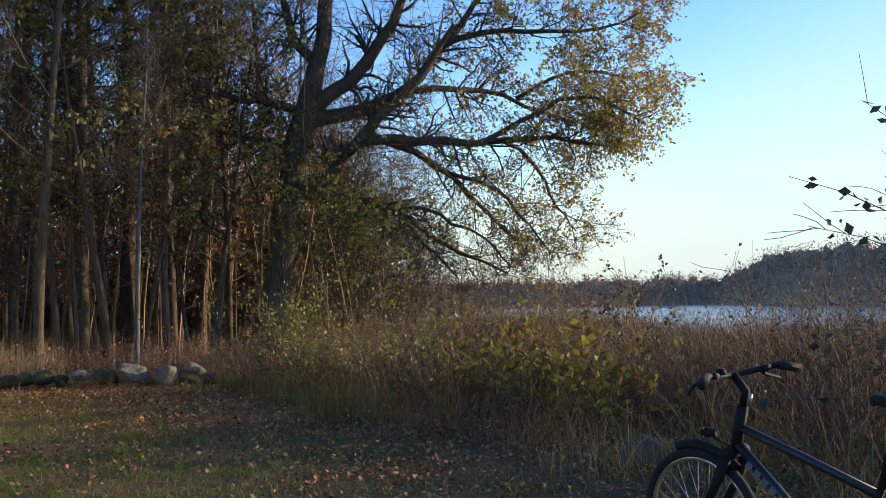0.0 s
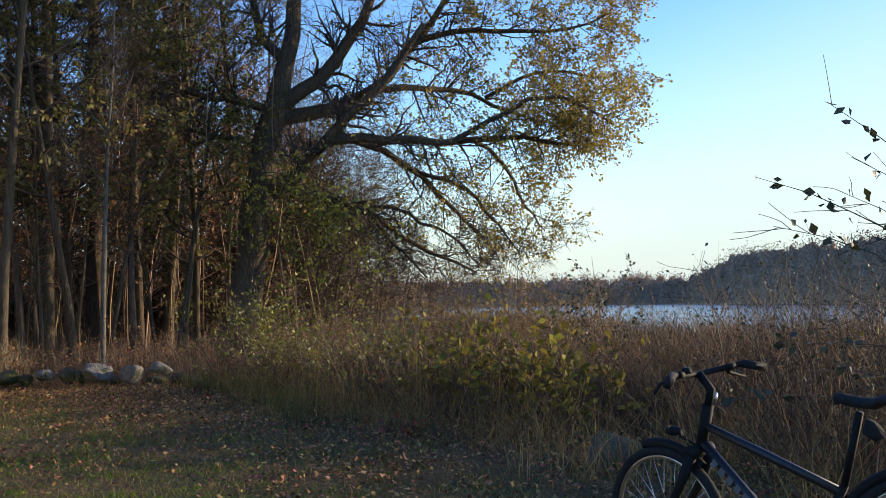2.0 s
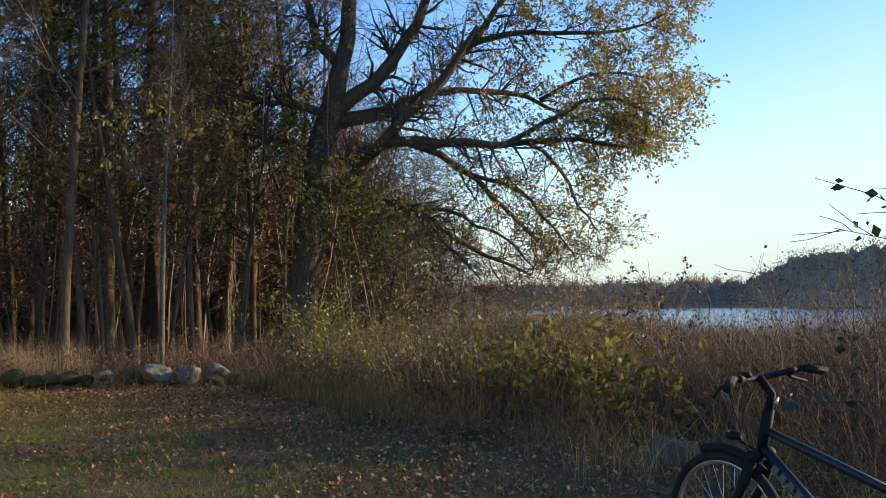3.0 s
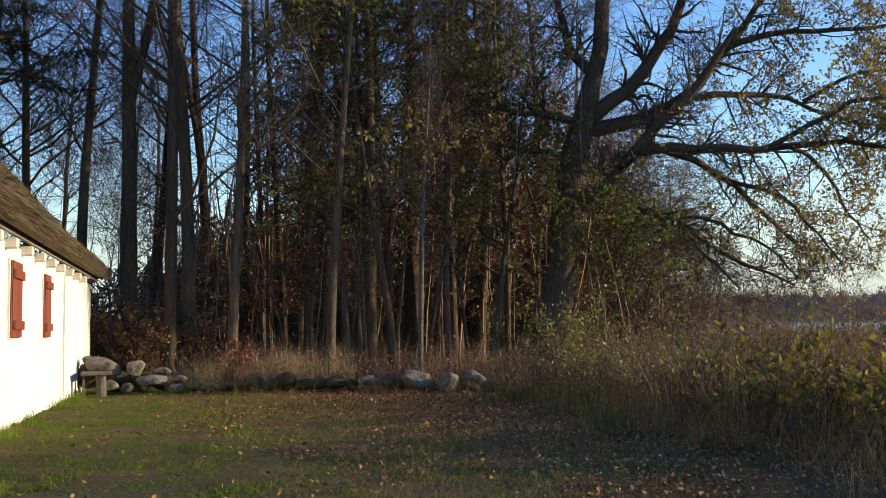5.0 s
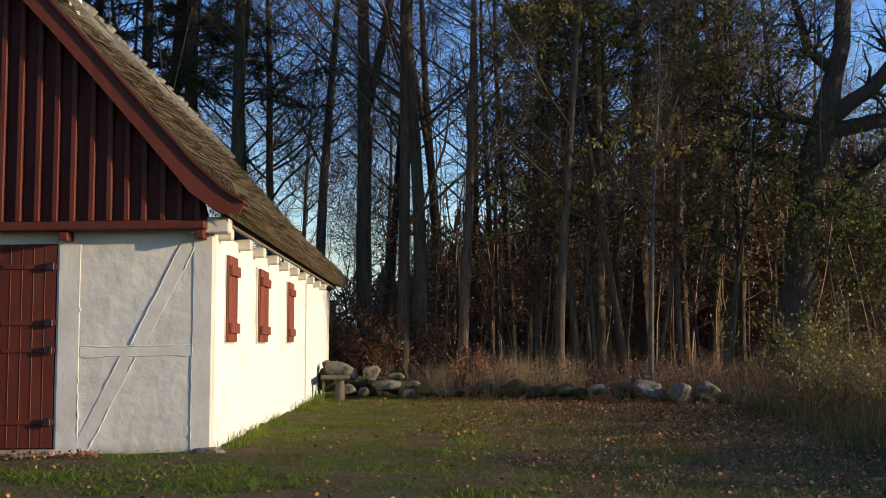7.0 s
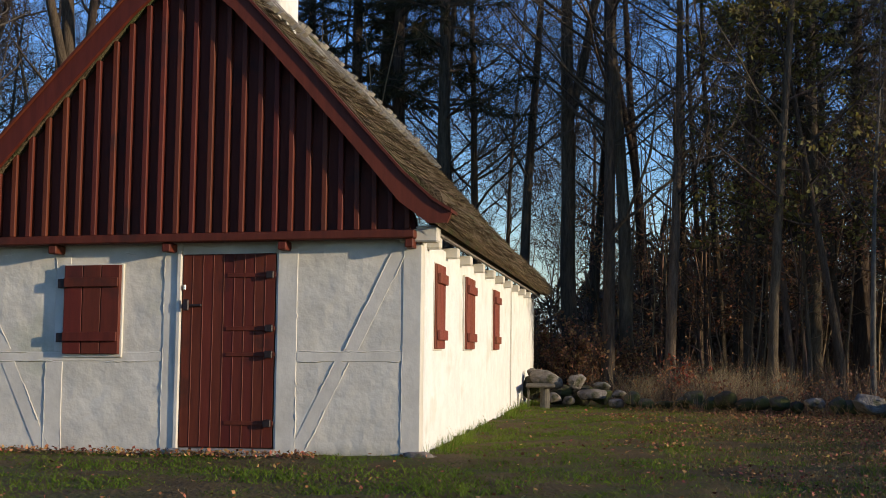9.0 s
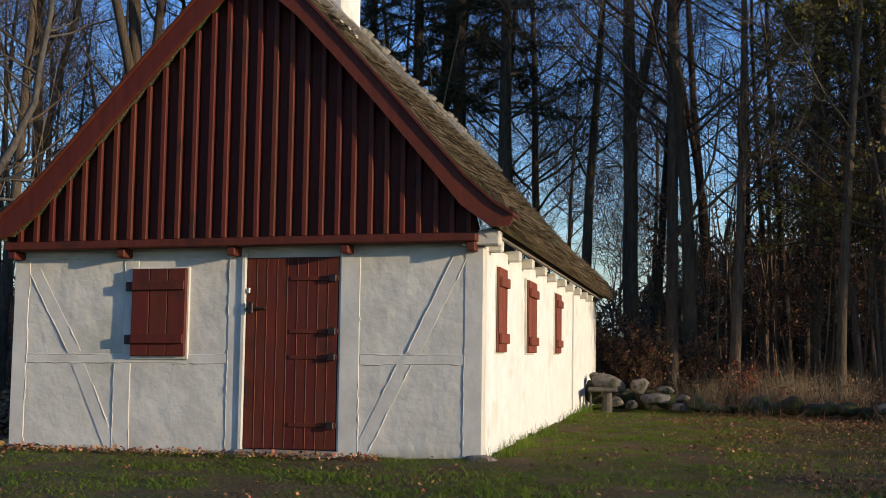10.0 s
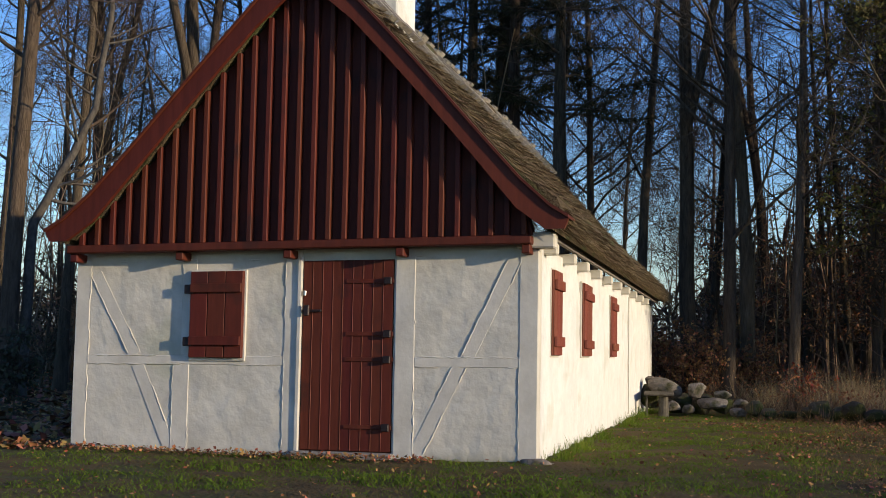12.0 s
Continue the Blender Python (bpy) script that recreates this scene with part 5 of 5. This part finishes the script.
patch("tussock_grass", [(3.2, 21.6, 0.55), (3.9, 21.4, 0.5), (4.3, 21.0, 0.4), (2.0, 22.2, 0.5), (1.4, 22.6, 0.5)], 420, (0.35, 0.9), (0.004, 0.008), 0.9, PALESTRAW, "tufts of straw-coloured grass behind the stones, paled as if sunlit", 64, "grass")
patch("straw_tuft", [(3.15, 20.4, 0.34), (3.6, 20.2, 0.30), (4.3, 20.0, 0.2), (1.95, 20.6, 0.25)], 900, (0.45, 1.1), (0.004, 0.008), 0.8, PALESTRAW, "dense tuft of straw-coloured grass behind the stones, paled as if sunlit", 264, "grass")
EDGE = [(1.5, 23.5, 1.6), (4, 23.3, 1.8), (6.5, 21.8, 1.6), (8, 20.5, 1.6), (-0.5, 24.5, 1.6), (9.2, 18.7, 1.5), (7.6, 18.4, 1.0), (11, 21, 2), (3, 26, 3), (8, 25, 3), (12.5, 25, 3)]
patch("wood_edge_brush", EDGE, 70, (0.3, 1.15), (0.004, 0.010), 0.5, BRUSH, "brown stems and brambles at the wood's edge", 65, "brush")
twiggy_weeds("bramble_tangle", EDGE, 13, (0.45, 1.2), BRUSH, "tangle of brown bramble and saplings at the wood's edge", 163, (LEAF_RUST, 1, 0.06, "withered_leaves", "withered brown leaves on the brambles"))
patch("bank_grass", [(6.2, 16.4, 0.7), (6.8, 15.2, 0.9), (7.1, 17.0, 0.9), (5.9, 13.2, 0.5), (5.7, 11.8, 0.5), (5.3, 10.6, 0.5)], 380, (0.1, 0.5), (0.004, 0.008), 0.7, BANKGRASS, "rank dull green grass on the bank", 66, "grass")
ROW = [((21.1 - 0.085 * i) * math.sin(radians(4.6 + 0.55 * i)), (21.25 - 0.085 * i) * math.cos(radians(4.6 + 0.55 * i)), 0.30) for i in range(30)]
patch("row_grass", ROW, 60, (0.08, 0.36), (0.004, 0.008), 1.5, DRYGRASS, "dry grass grown over the low mossy stones", 70, "grass", exact=True)
BACK = [(x * 1.075, y * 1.075, 0.6) for x, y, _ in ROW]
patch("bramble_stems", BACK, 42, (0.25, 0.85), (0.004, 0.010), 1.0, BRUSH, "brown bramble stems close behind the stones", 171, "brush", exact=True)
twiggy_weeds("rusty_brambles", [(x / 1.12, y / 1.12, 0.5) for x, y, _ in BACK if y / 1.12 > 17.3], 7, (0.5, 1.1), BRUSH, "tangled brambles with rusty leaves behind the stones", 172, (LEAF_RUST, 2, 0.06, "bramble_leaves", "rusty leaves on the brambles"))
patch("row_weeds", ROW, 32, (0.15, 0.5), (0.004, 0.009), 1.4, REED, "brown weeds sprouting between the low stones", 170, "weeds", exact=True)
# rank grass along the foot of the walls
WALLFOOT = [tuple(hp(0.10 + 0.09 * math.sin(i * 2.7) ** 2, 0.3 + 0.11 * i + 0.09 * math.sin(i * 5.1), 0))[:2] + (0.10 + 0.05 * math.sin(i * 1.9),) for i in range(108)]
patch("wall_foot_grass", WALLFOOT, 520, (0.05, 0.22), (0.004, 0.008), 0.7, GRASS, "longer grass along the foot of the long wall", 67, "grass", exact=True)
patch("gable_foot_grass", [tuple(hp(-5.6 + 0.3 * i, -0.2, 0))[:2] + (0.17,) for i in range(19)], 300, (0.02, 0.08), (0.004, 0.009), 1.2, GRASS, "longer grass along the foot of the gable", 68, "grass")
shrub("beech_hedge", (0.2, 23.6), 1.6, 2.2, 70, LEAF_RUST, 9, 0.09, "rust-brown leafy beech saplings behind the stones", 71)
shrub("beech_hedge", (1.5, 24.0), 1.5, 1.8, 50, LEAF_RUST, 8, 0.09, "rust-brown leafy beech saplings behind the stones", 72)
shrub("beech_hedge", (-1.3, 25.5), 1.7, 2.0, 45, LEAF_RUST, 5, 0.09, "rust-brown leafy beech saplings behind the stones", 73)
shrub("green_bush", (7.6, 17.6), 1.7, 1.6, 40, LEAF_GREEN, 4, 0.08, "green-leaved bush below the oak", 74)
shrub("green_bush", (8.4, 15.4), 1.2, 1.6, 36, LEAF_GREEN, 2, 0.07, "half-bare green bush in the weeds", 75)
shrub("green_bush", (7.2, 14.0), 0.9, 1.2, 24, LEAF_GREEN, 2, 0.06, "half-bare green bush in the weeds", 79)
shrub("yellow_bush", (6.45, 10.0), 1.15, 1.1, 14, LEAF_YELLOW, 2, 0.10, "half-bare yellowing bush among dry weeds", 176)
shrub("yellow_bush", (6.55, 9.0), 1.1, 1.1, 20, LEAF_YELLOW, 3, 0.11, "yellowing bush among dry weeds", 76)
shrub("yellow_bush", (6.45, 7.9), 0.95, 0.9, 14, LEAF_YELLOW, 3, 0.10, "yellowing bush among dry weeds", 77)
shrub("green_bush", (7.0, 12.4), 1.0, 1.2, 22, LEAF_GREEN, 2, 0.07, "half-bare green bush in the weeds", 83)
shrub("green_bush", (6.7, 11.0), 0.8, 1.0, 20, LEAF_GREEN, 2, 0.06, "half-bare green bush in the weeds", 84)
shrub("green_bush", (7.3, 16.2), 1.1, 1.2, 26, LEAF_GREEN, 3, 0.07, "green-leaved bush below the oak", 85)
shrub("yellow_bush", (9.3, 5.9), 1.0, 1.0, 16, LEAF_YELLOW, 2, 0.08, "yellowing bush among dry weeds", 86)
shrub("red_bramble", (2.7, 22.0), 0.9, 0.6, 14, LEAF_RED, 4, 0.08, "small bright red bramble", 78)
shrub("red_bramble", (5.5, 9.1), 0.2, 0.5, 7, LEAF_RED, 2, 0.05, "low red bramble at the lawn's edge", 80)
shrub("green_bush", (8.0, 12.8), 1.1, 1.4, 26, LEAF_GREEN, 2, 0.075, "half-bare green bush in the weeds", 87)
shrub("green_bush", (7.4, 9.9), 0.95, 1.3, 24, LEAF_OLIVE, 3, 0.07, "olive-leaved bush in the weeds", 88)
shrub("green_bush", (6.9, 15.0), 0.9, 1.2, 24, LEAF_OLIVE, 3, 0.07, "olive-leaved bush in the weeds", 89)
shrub("green_bush", (8.6, 18.2), 1.5, 1.6, 34, LEAF_OLIVE, 3, 0.08, "olive-leaved bush in the weeds", 90)
for x, y, h, seed in ((9.8, 7.6, 1.75, 191), (8.4, 6.2, 1.55, 192), (11.2, 9.4, 1.6, 193), (7.5, 5.2, 1.3, 194), (12.0, 8.3, 1.9, 195)):
    shrub("bare_bush", (x, y), h, 2.2, 26, LEAF_DARK, 1, 0.045, "tall bare dark-twigged bush with a few last leaves", seed)
shrub("sapling", (10.2, 11.6), 2.1, 0.35, 6, LEAF_DARK, 9, 0.06, "slender leafy sapling standing above the weeds", 81)


def alder():
    """A many-stemmed alder just past the bicycle; its outer twigs with the last leaves hang over the water."""
    rng = np.random.default_rng(91)
    base = np.array([8.3, 4.1, 0.0])
    l1, l2, l3 = [], [], []
    for i in range(9):
        l1.append((wander(rng, rng.normal(0, 0.15, 3) * np.array([1, 1, 0]), (rng.normal(-0.10, 0.28), rng.normal(0.05, 0.28), 1), rng.uniform(1.3, 2.2), 8, 0.07, 0.0), np.linspace(0.028, 0.008, 9)))
    for b in l1:
        l2 += side_shoots(rng, b, 8, 0.12, 1.0, 0.62, 1.0, 6, 0.12, 0.0, 0.5, 0.005, 0.5)
    for b in l2:
        l3 += side_shoots(rng, b, 5, 0.2, 1.0, 0.55, 0.6, 3, 0.14, 0.02, 0.6, 0.003, 0.3)
    leaves = leafy(rng, [b for b in l3 if rng.random() < 0.55], 2, 0.075, 0.2)
    ob = tree_object("alder", l1[:1], l1[1:], l2 + l3, TWIG, leaves, "bare many-stemmed alder with a few dark leaves", LEAF_DARK, at=base)
    arch = []
    for tip, lift in (((-2.55, 0.95, 2.05), 0.8), ((-2.5, 0.85, 1.72), 0.8), ((-2.2, 0.6, 2.5), 0.75), ((-2.15, 0.5, 2.15), 0.8), ((-1.75, 0.35, 2.7), 0.75), ((-1.9, 0.75, 1.95), 0.8),
                      ((-2.6, 0.55, 0.80), 1.0), ((-2.2, 1.1, 0.95), 1.05), ((-2.9, 0.9, 0.62), 1.1), ((-1.8, 0.3, 1.2), 0.9)):
        t = np.linspace(0, 1, 10)[:, None]
        mid = np.array([tip[0] * 0.35, tip[1] * 0.35, tip[2] * lift])
        q = 2 * t * (1 - t) * mid + t * t * np.array(tip)
        q[1:-1] += rng.normal(0, 0.02, (8, 3))
        arch.append((q, np.linspace(0.013, 0.0018, 10)))
    more = []
    for b in arch:
        more += side_shoots(rng, b, 7, 0.35, 1.0, 0.4, 0.4, 3, 0.12, 0.03, 0.6, 0.002, 0.3)
    for s in arch:
        V, F = tube_mesh([s], 5)
        part("branch", mesh_of("branch", V, F, TWIG, True), parent=ob)
    V, F = tube_mesh(more, 3)
    tagged(part("twig_mass", mesh_of("twig_mass", V, F, TWIG), parent=ob), kind="stuff")
    ends = [(Q[6:], R[6:]) for Q, R in arch]
    V, F = leafy(rng, ends + ends + ends, 4, 0.085, 0.1, 0.02)
    tagged(part("crown", mesh_of("crown", V, F, LEAF_DARK), parent=ob), kind="stuff")


alder()


# ---------------------------------------------------------------- bicycle
def bicycle():
    bike = thing("bicycle", "black and blue-grey city bicycle parked on the grass at the lake", "bicycle")

    def pipe(name, pts, r, material, parent=bike, sides=10, label=""):
        pts = np.array(pts, float)
        rr = np.full(len(pts), r) if np.isscalar(r) else np.array(r)
        V, F = tube_mesh([(pts, rr)], sides)
        bm = bmesh.new()
        vs = [bm.verts.new(v) for v in V]
        for f in F:
            bm.faces.new([vs[i] for i in f])
        bm.faces.new(vs[:sides])
        bm.faces.new(vs[-sides:])
        ob = part(name, bm, material, parent, label)
        ob.data.polygons.foreach_set("use_smooth", np.ones(len(ob.data.polygons), dtype=bool))
        return ob

    def ring(name, c, R, r, material, parent, squash=1.0, sides=10, turn=0.0, arc=(0, 360), label=""):
        n = 48
        a = np.radians(np.linspace(arc[0], arc[1], n + 1))
        V, F = [], []
        for t in a:
            for k in range(sides):
                s = 2 * math.pi * k / sides
                q = R + r * math.cos(s)
                x, y, z = q * math.cos(t), r * squash * math.sin(s), q * math.sin(t)
                V.append((c[0] + x * math.cos(turn) - y * math.sin(turn), c[1] + x * math.sin(turn) + y * math.cos(turn), c[2] + z))
        for i in range(n):
            for k in range(sides):
                F.append((i * sides + k, i * sides + (k + 1) % sides, (i + 1) * sides + (k + 1) % sides, (i + 1) * sides + k))
        return part(name, mesh_of(name, V, F, material, True), parent=parent, label=label)

    FA, RA, BB = np.array([0.64, 0, 0.335]), np.array([-0.48, 0, 0.335]), np.array([0, 0, 0.29])
    head_t, head_b = np.array([0.395, 0, 0.86]), np.array([0.445, 0, 0.68])
    TURNED = radians(-6)
    for name, c, turn in (("front_wheel", FA, TURNED), ("rear_wheel", RA, 0.0)):
        wheel = ring(name, c, 0.315, 0.021, RUBBER, bike, 1.0, 10, turn, label="black rubber tyre")
        ring("rim", c, 0.292, 0.011, STEEL, wheel, 1.0, 6, turn)
        hub = pipe("hub", [c + np.array([0, -0.05, 0]), c + np.array([0, 0.05, 0])], 0.022, STEEL, wheel)
        for k in range(28):
            a = 2 * math.pi * k / 28
            s = 0.03 if k % 2 else -0.03
            end = c + np.array([0.285 * math.cos(a) * math.cos(turn), 0.285 * math.cos(a) * math.sin(turn), 0.285 * math.sin(a)])
            pipe("spoke", [c + np.array([0, s, 0]), end], 0.0013, STEEL, wheel, 4)
        ring("mudguard", c, 0.348, 0.022, BLACK, bike, 1.0, 6, turn, (72, 128) if name == "front_wheel" else (10, 170), "black plastic mudguard")
    pipe("head_tube", [head_b, head_t], 0.024, BLACK)
    pipe("top_tube", [head_t + np.array([0.01, 0, -0.09]), np.array([0.15, 0, 0.685]), np.array([-0.165, 0, 0.575])], 0.018, BLUEPAINT, label="sloping blue-grey top tube")
    down = pipe("down_tube", [head_b + np.array([-0.005, 0, 0.03]), BB], 0.022, BLUEPAINT, label="blue-grey down tube with pale lettering bars")
    d = (BB - head_b) / np.linalg.norm(BB - head_b)
    for k in range(6):
        for s in (-1, 1):
            c = head_b + d * (0.10 + 0.045 * k) + np.array([0, s * 0.0225, 0.012])
            bm = bmesh.new()
            up = Vector((-d[2], 0, d[0])) * 0.016
            al = Vector(d) * 0.014
            prism(bm, [Vector(c) - al - up, Vector(c) + al - up, Vector(c) + al + up, Vector(c) - al + up], (0, s * 0.002, 0))
            part("decal_bar", bm, SILVER, down)
    pipe("seat_tube", [BB, np.array([-0.18, 0, 0.60])], 0.016, BLACK)
    post = pipe("seat_post", [np.array([-0.18, 0, 0.60]), np.array([-0.26, 0, 0.875])], 0.0145, BLACK)
    for s in (-1, 1):
        pipe("chain_stay", [BB + np.array([0, s * 0.03, 0]), RA + np.array([0, s * 0.06, 0])], 0.010, BLACK)
        pipe("seat_stay", [np.array([-0.168, s * 0.02, 0.56]), RA + np.array([0, s * 0.06, 0])], 0.009, BLACK)
        off = np.array([-0.06 * s * math.sin(TURNED), 0.06 * s, 0])
        pipe("fork_leg", [head_b + off + np.array([0.0, 0, -0.02]), head_b + off + np.array([0.07, 0, -0.16]), FA + off], [0.024, 0.021, 0.012], BLACK)
    pipe("fork_crown", [head_b + np.array([0.01, -0.075, -0.01]), head_b + np.array([0.01, 0.075, -0.01])], 0.026, BLACK)
    pipe("stem", [head_t, head_t + np.array([-0.02, 0, 0.06]), head_t + np.array([0.035, 0, 0.125])], 0.018, BLACK)
    pipe("stem_bolt", [head_t + np.array([-0.03, 0, 0.0]), head_t + np.array([-0.045, 0, 0.05])], 0.006, STEEL)
    b = head_t + np.array([0.035, 0, 0.125])
    R = Matrix.Rotation(TURNED, 3, "Z")

    def bar(x, y, z):
        return b + np.array(R @ Vector((x, y, z)))
    pipe("handlebar", [bar(-0.10, -0.27, 0.0), bar(-0.05, -0.2, 0.02), bar(0, -0.05, 0), bar(0, 0.05, 0), bar(-0.05, 0.2, 0.02), bar(-0.10, 0.27, 0.0)], 0.0125, BLACK)
    for s in (-1, 1):
        pipe("grip", [bar(-0.052, s * 0.205, 0.019), bar(-0.10, s * 0.285, -0.004)], 0.018, RUBBER, label="black rubber grip")
        pipe("brake_lever", [bar(-0.02, s * 0.15, 0.0), bar(0.02, s * 0.2, -0.02), bar(-0.01, s * 0.265, -0.045)], [0.012, 0.008, 0.006], BLACK)
        pipe("brake_clamp", [bar(-0.035, s * 0.13, 0.01), bar(-0.045, s * 0.165, 0.016)], 0.014, BLACK)
        pipe("cable", [bar(-0.01, s * 0.14, 0.0), bar(0.09, s * 0.09, -0.02), bar(0.12, s * 0.03, -0.14), head_b + np.array([0.05, s * 0.02, 0.02]), head_b + np.array([0.03, s * 0.03, -0.05])], 0.0028, RUBBER, sides=5)
    pipe("bell", [bar(-0.02, 0.09, 0.012), bar(-0.02, 0.09, 0.035)], [0.024, 0.016], BLACK, label="small dark bell")
    bm = bmesh.new()
    bmesh.ops.create_cone(bm, cap_ends=True, segments=16, radius1=0.014, radius2=0.022, depth=0.055, matrix=pose(0.56, 0.0, 0.74, 0, 90, 0))
    lamp = part("headlight", bm, BLACK, bike, "small black front lamp")
    bm = bmesh.new()
    bmesh.ops.create_cone(bm, cap_ends=True, segments=16, radius1=0.021, radius2=0.018, depth=0.012, matrix=pose(0.602, 0.0, 0.74, 0, 90, 0))
    part("lens", bm, IRON, lamp)
    pipe("lamp_bracket", [head_b + np.array([0.02, 0, 0.01]), np.array([0.55, 0, 0.72])], 0.006, BLACK)
    # saddle: a tapered, dished pad
    bm = bmesh.new()
    rows = []
    for i in range(12):
        t = i / 11
        x = -0.165 - 0.26 * t
        w = 0.018 + 0.06 * max(0, (t - 0.3) / 0.7) ** 1.1 + 0.008 * min(1, t * 6)
        z = 0.91 + 0.018 * (2 * t - 1) ** 2 + (0.012 if t > 0.7 else 0)
        if i == 0:
            w *= 0.5
            z -= 0.012
        rows.append([bm.verts.new((x, w * math.cos(a), z + 0.019 * math.sin(a) * (1.0 if math.sin(a) > 0 else 1.2))) for a in [2 * math.pi * k / 12 for k in range(12)]])
    for i in range(11):
        for k in range(12):
            bm.faces.new((rows[i][k], rows[i][(k + 1) % 12], rows[i + 1][(k + 1) % 12], rows[i + 1][k]))
    bm.faces.new(rows[0])
    bm.faces.new(rows[-1])
    ob = part("saddle", bm, RUBBER, bike, "black padded saddle")
    ob.data.polygons.foreach_set("use_smooth", np.ones(len(ob.data.polygons), dtype=bool))
    bm = boulder((-0.305, 0, 0.81), (0.05, 0.038, 0.048), 7, 2)
    part("saddle_bag", bm, RUBBER, bike, "small black saddle bag")
    ring("chainring", (0, -0.05, 0.29), 0.085, 0.006, IRON, bike, 1.0, 6)
    for s in (-1, 1):
        pipe("crank", [BB + np.array([0, s * 0.06, 0]), BB + np.array([s * 0.12, s * 0.075, -0.11])], 0.010, IRON)
        bm = bmesh.new()
        box(bm, s * 0.12 - 0.045, s * 0.12 + 0.045, s * 0.12 - 0.04, s * 0.12 + 0.04, 0.17, 0.195, 0.006)
        part("pedal", bm, RUBBER, bike)
    pipe("kickstand", [np.array([-0.10, 0.04, 0.29]), np.array([-0.02, 0.22, 0.01])], 0.008, IRON)
    # parked with its front to the north, leaning a little on its stand
    bike.matrix_world = pose(3.535, 2.925, -0.02, -4, 0, 97)


bicycle()
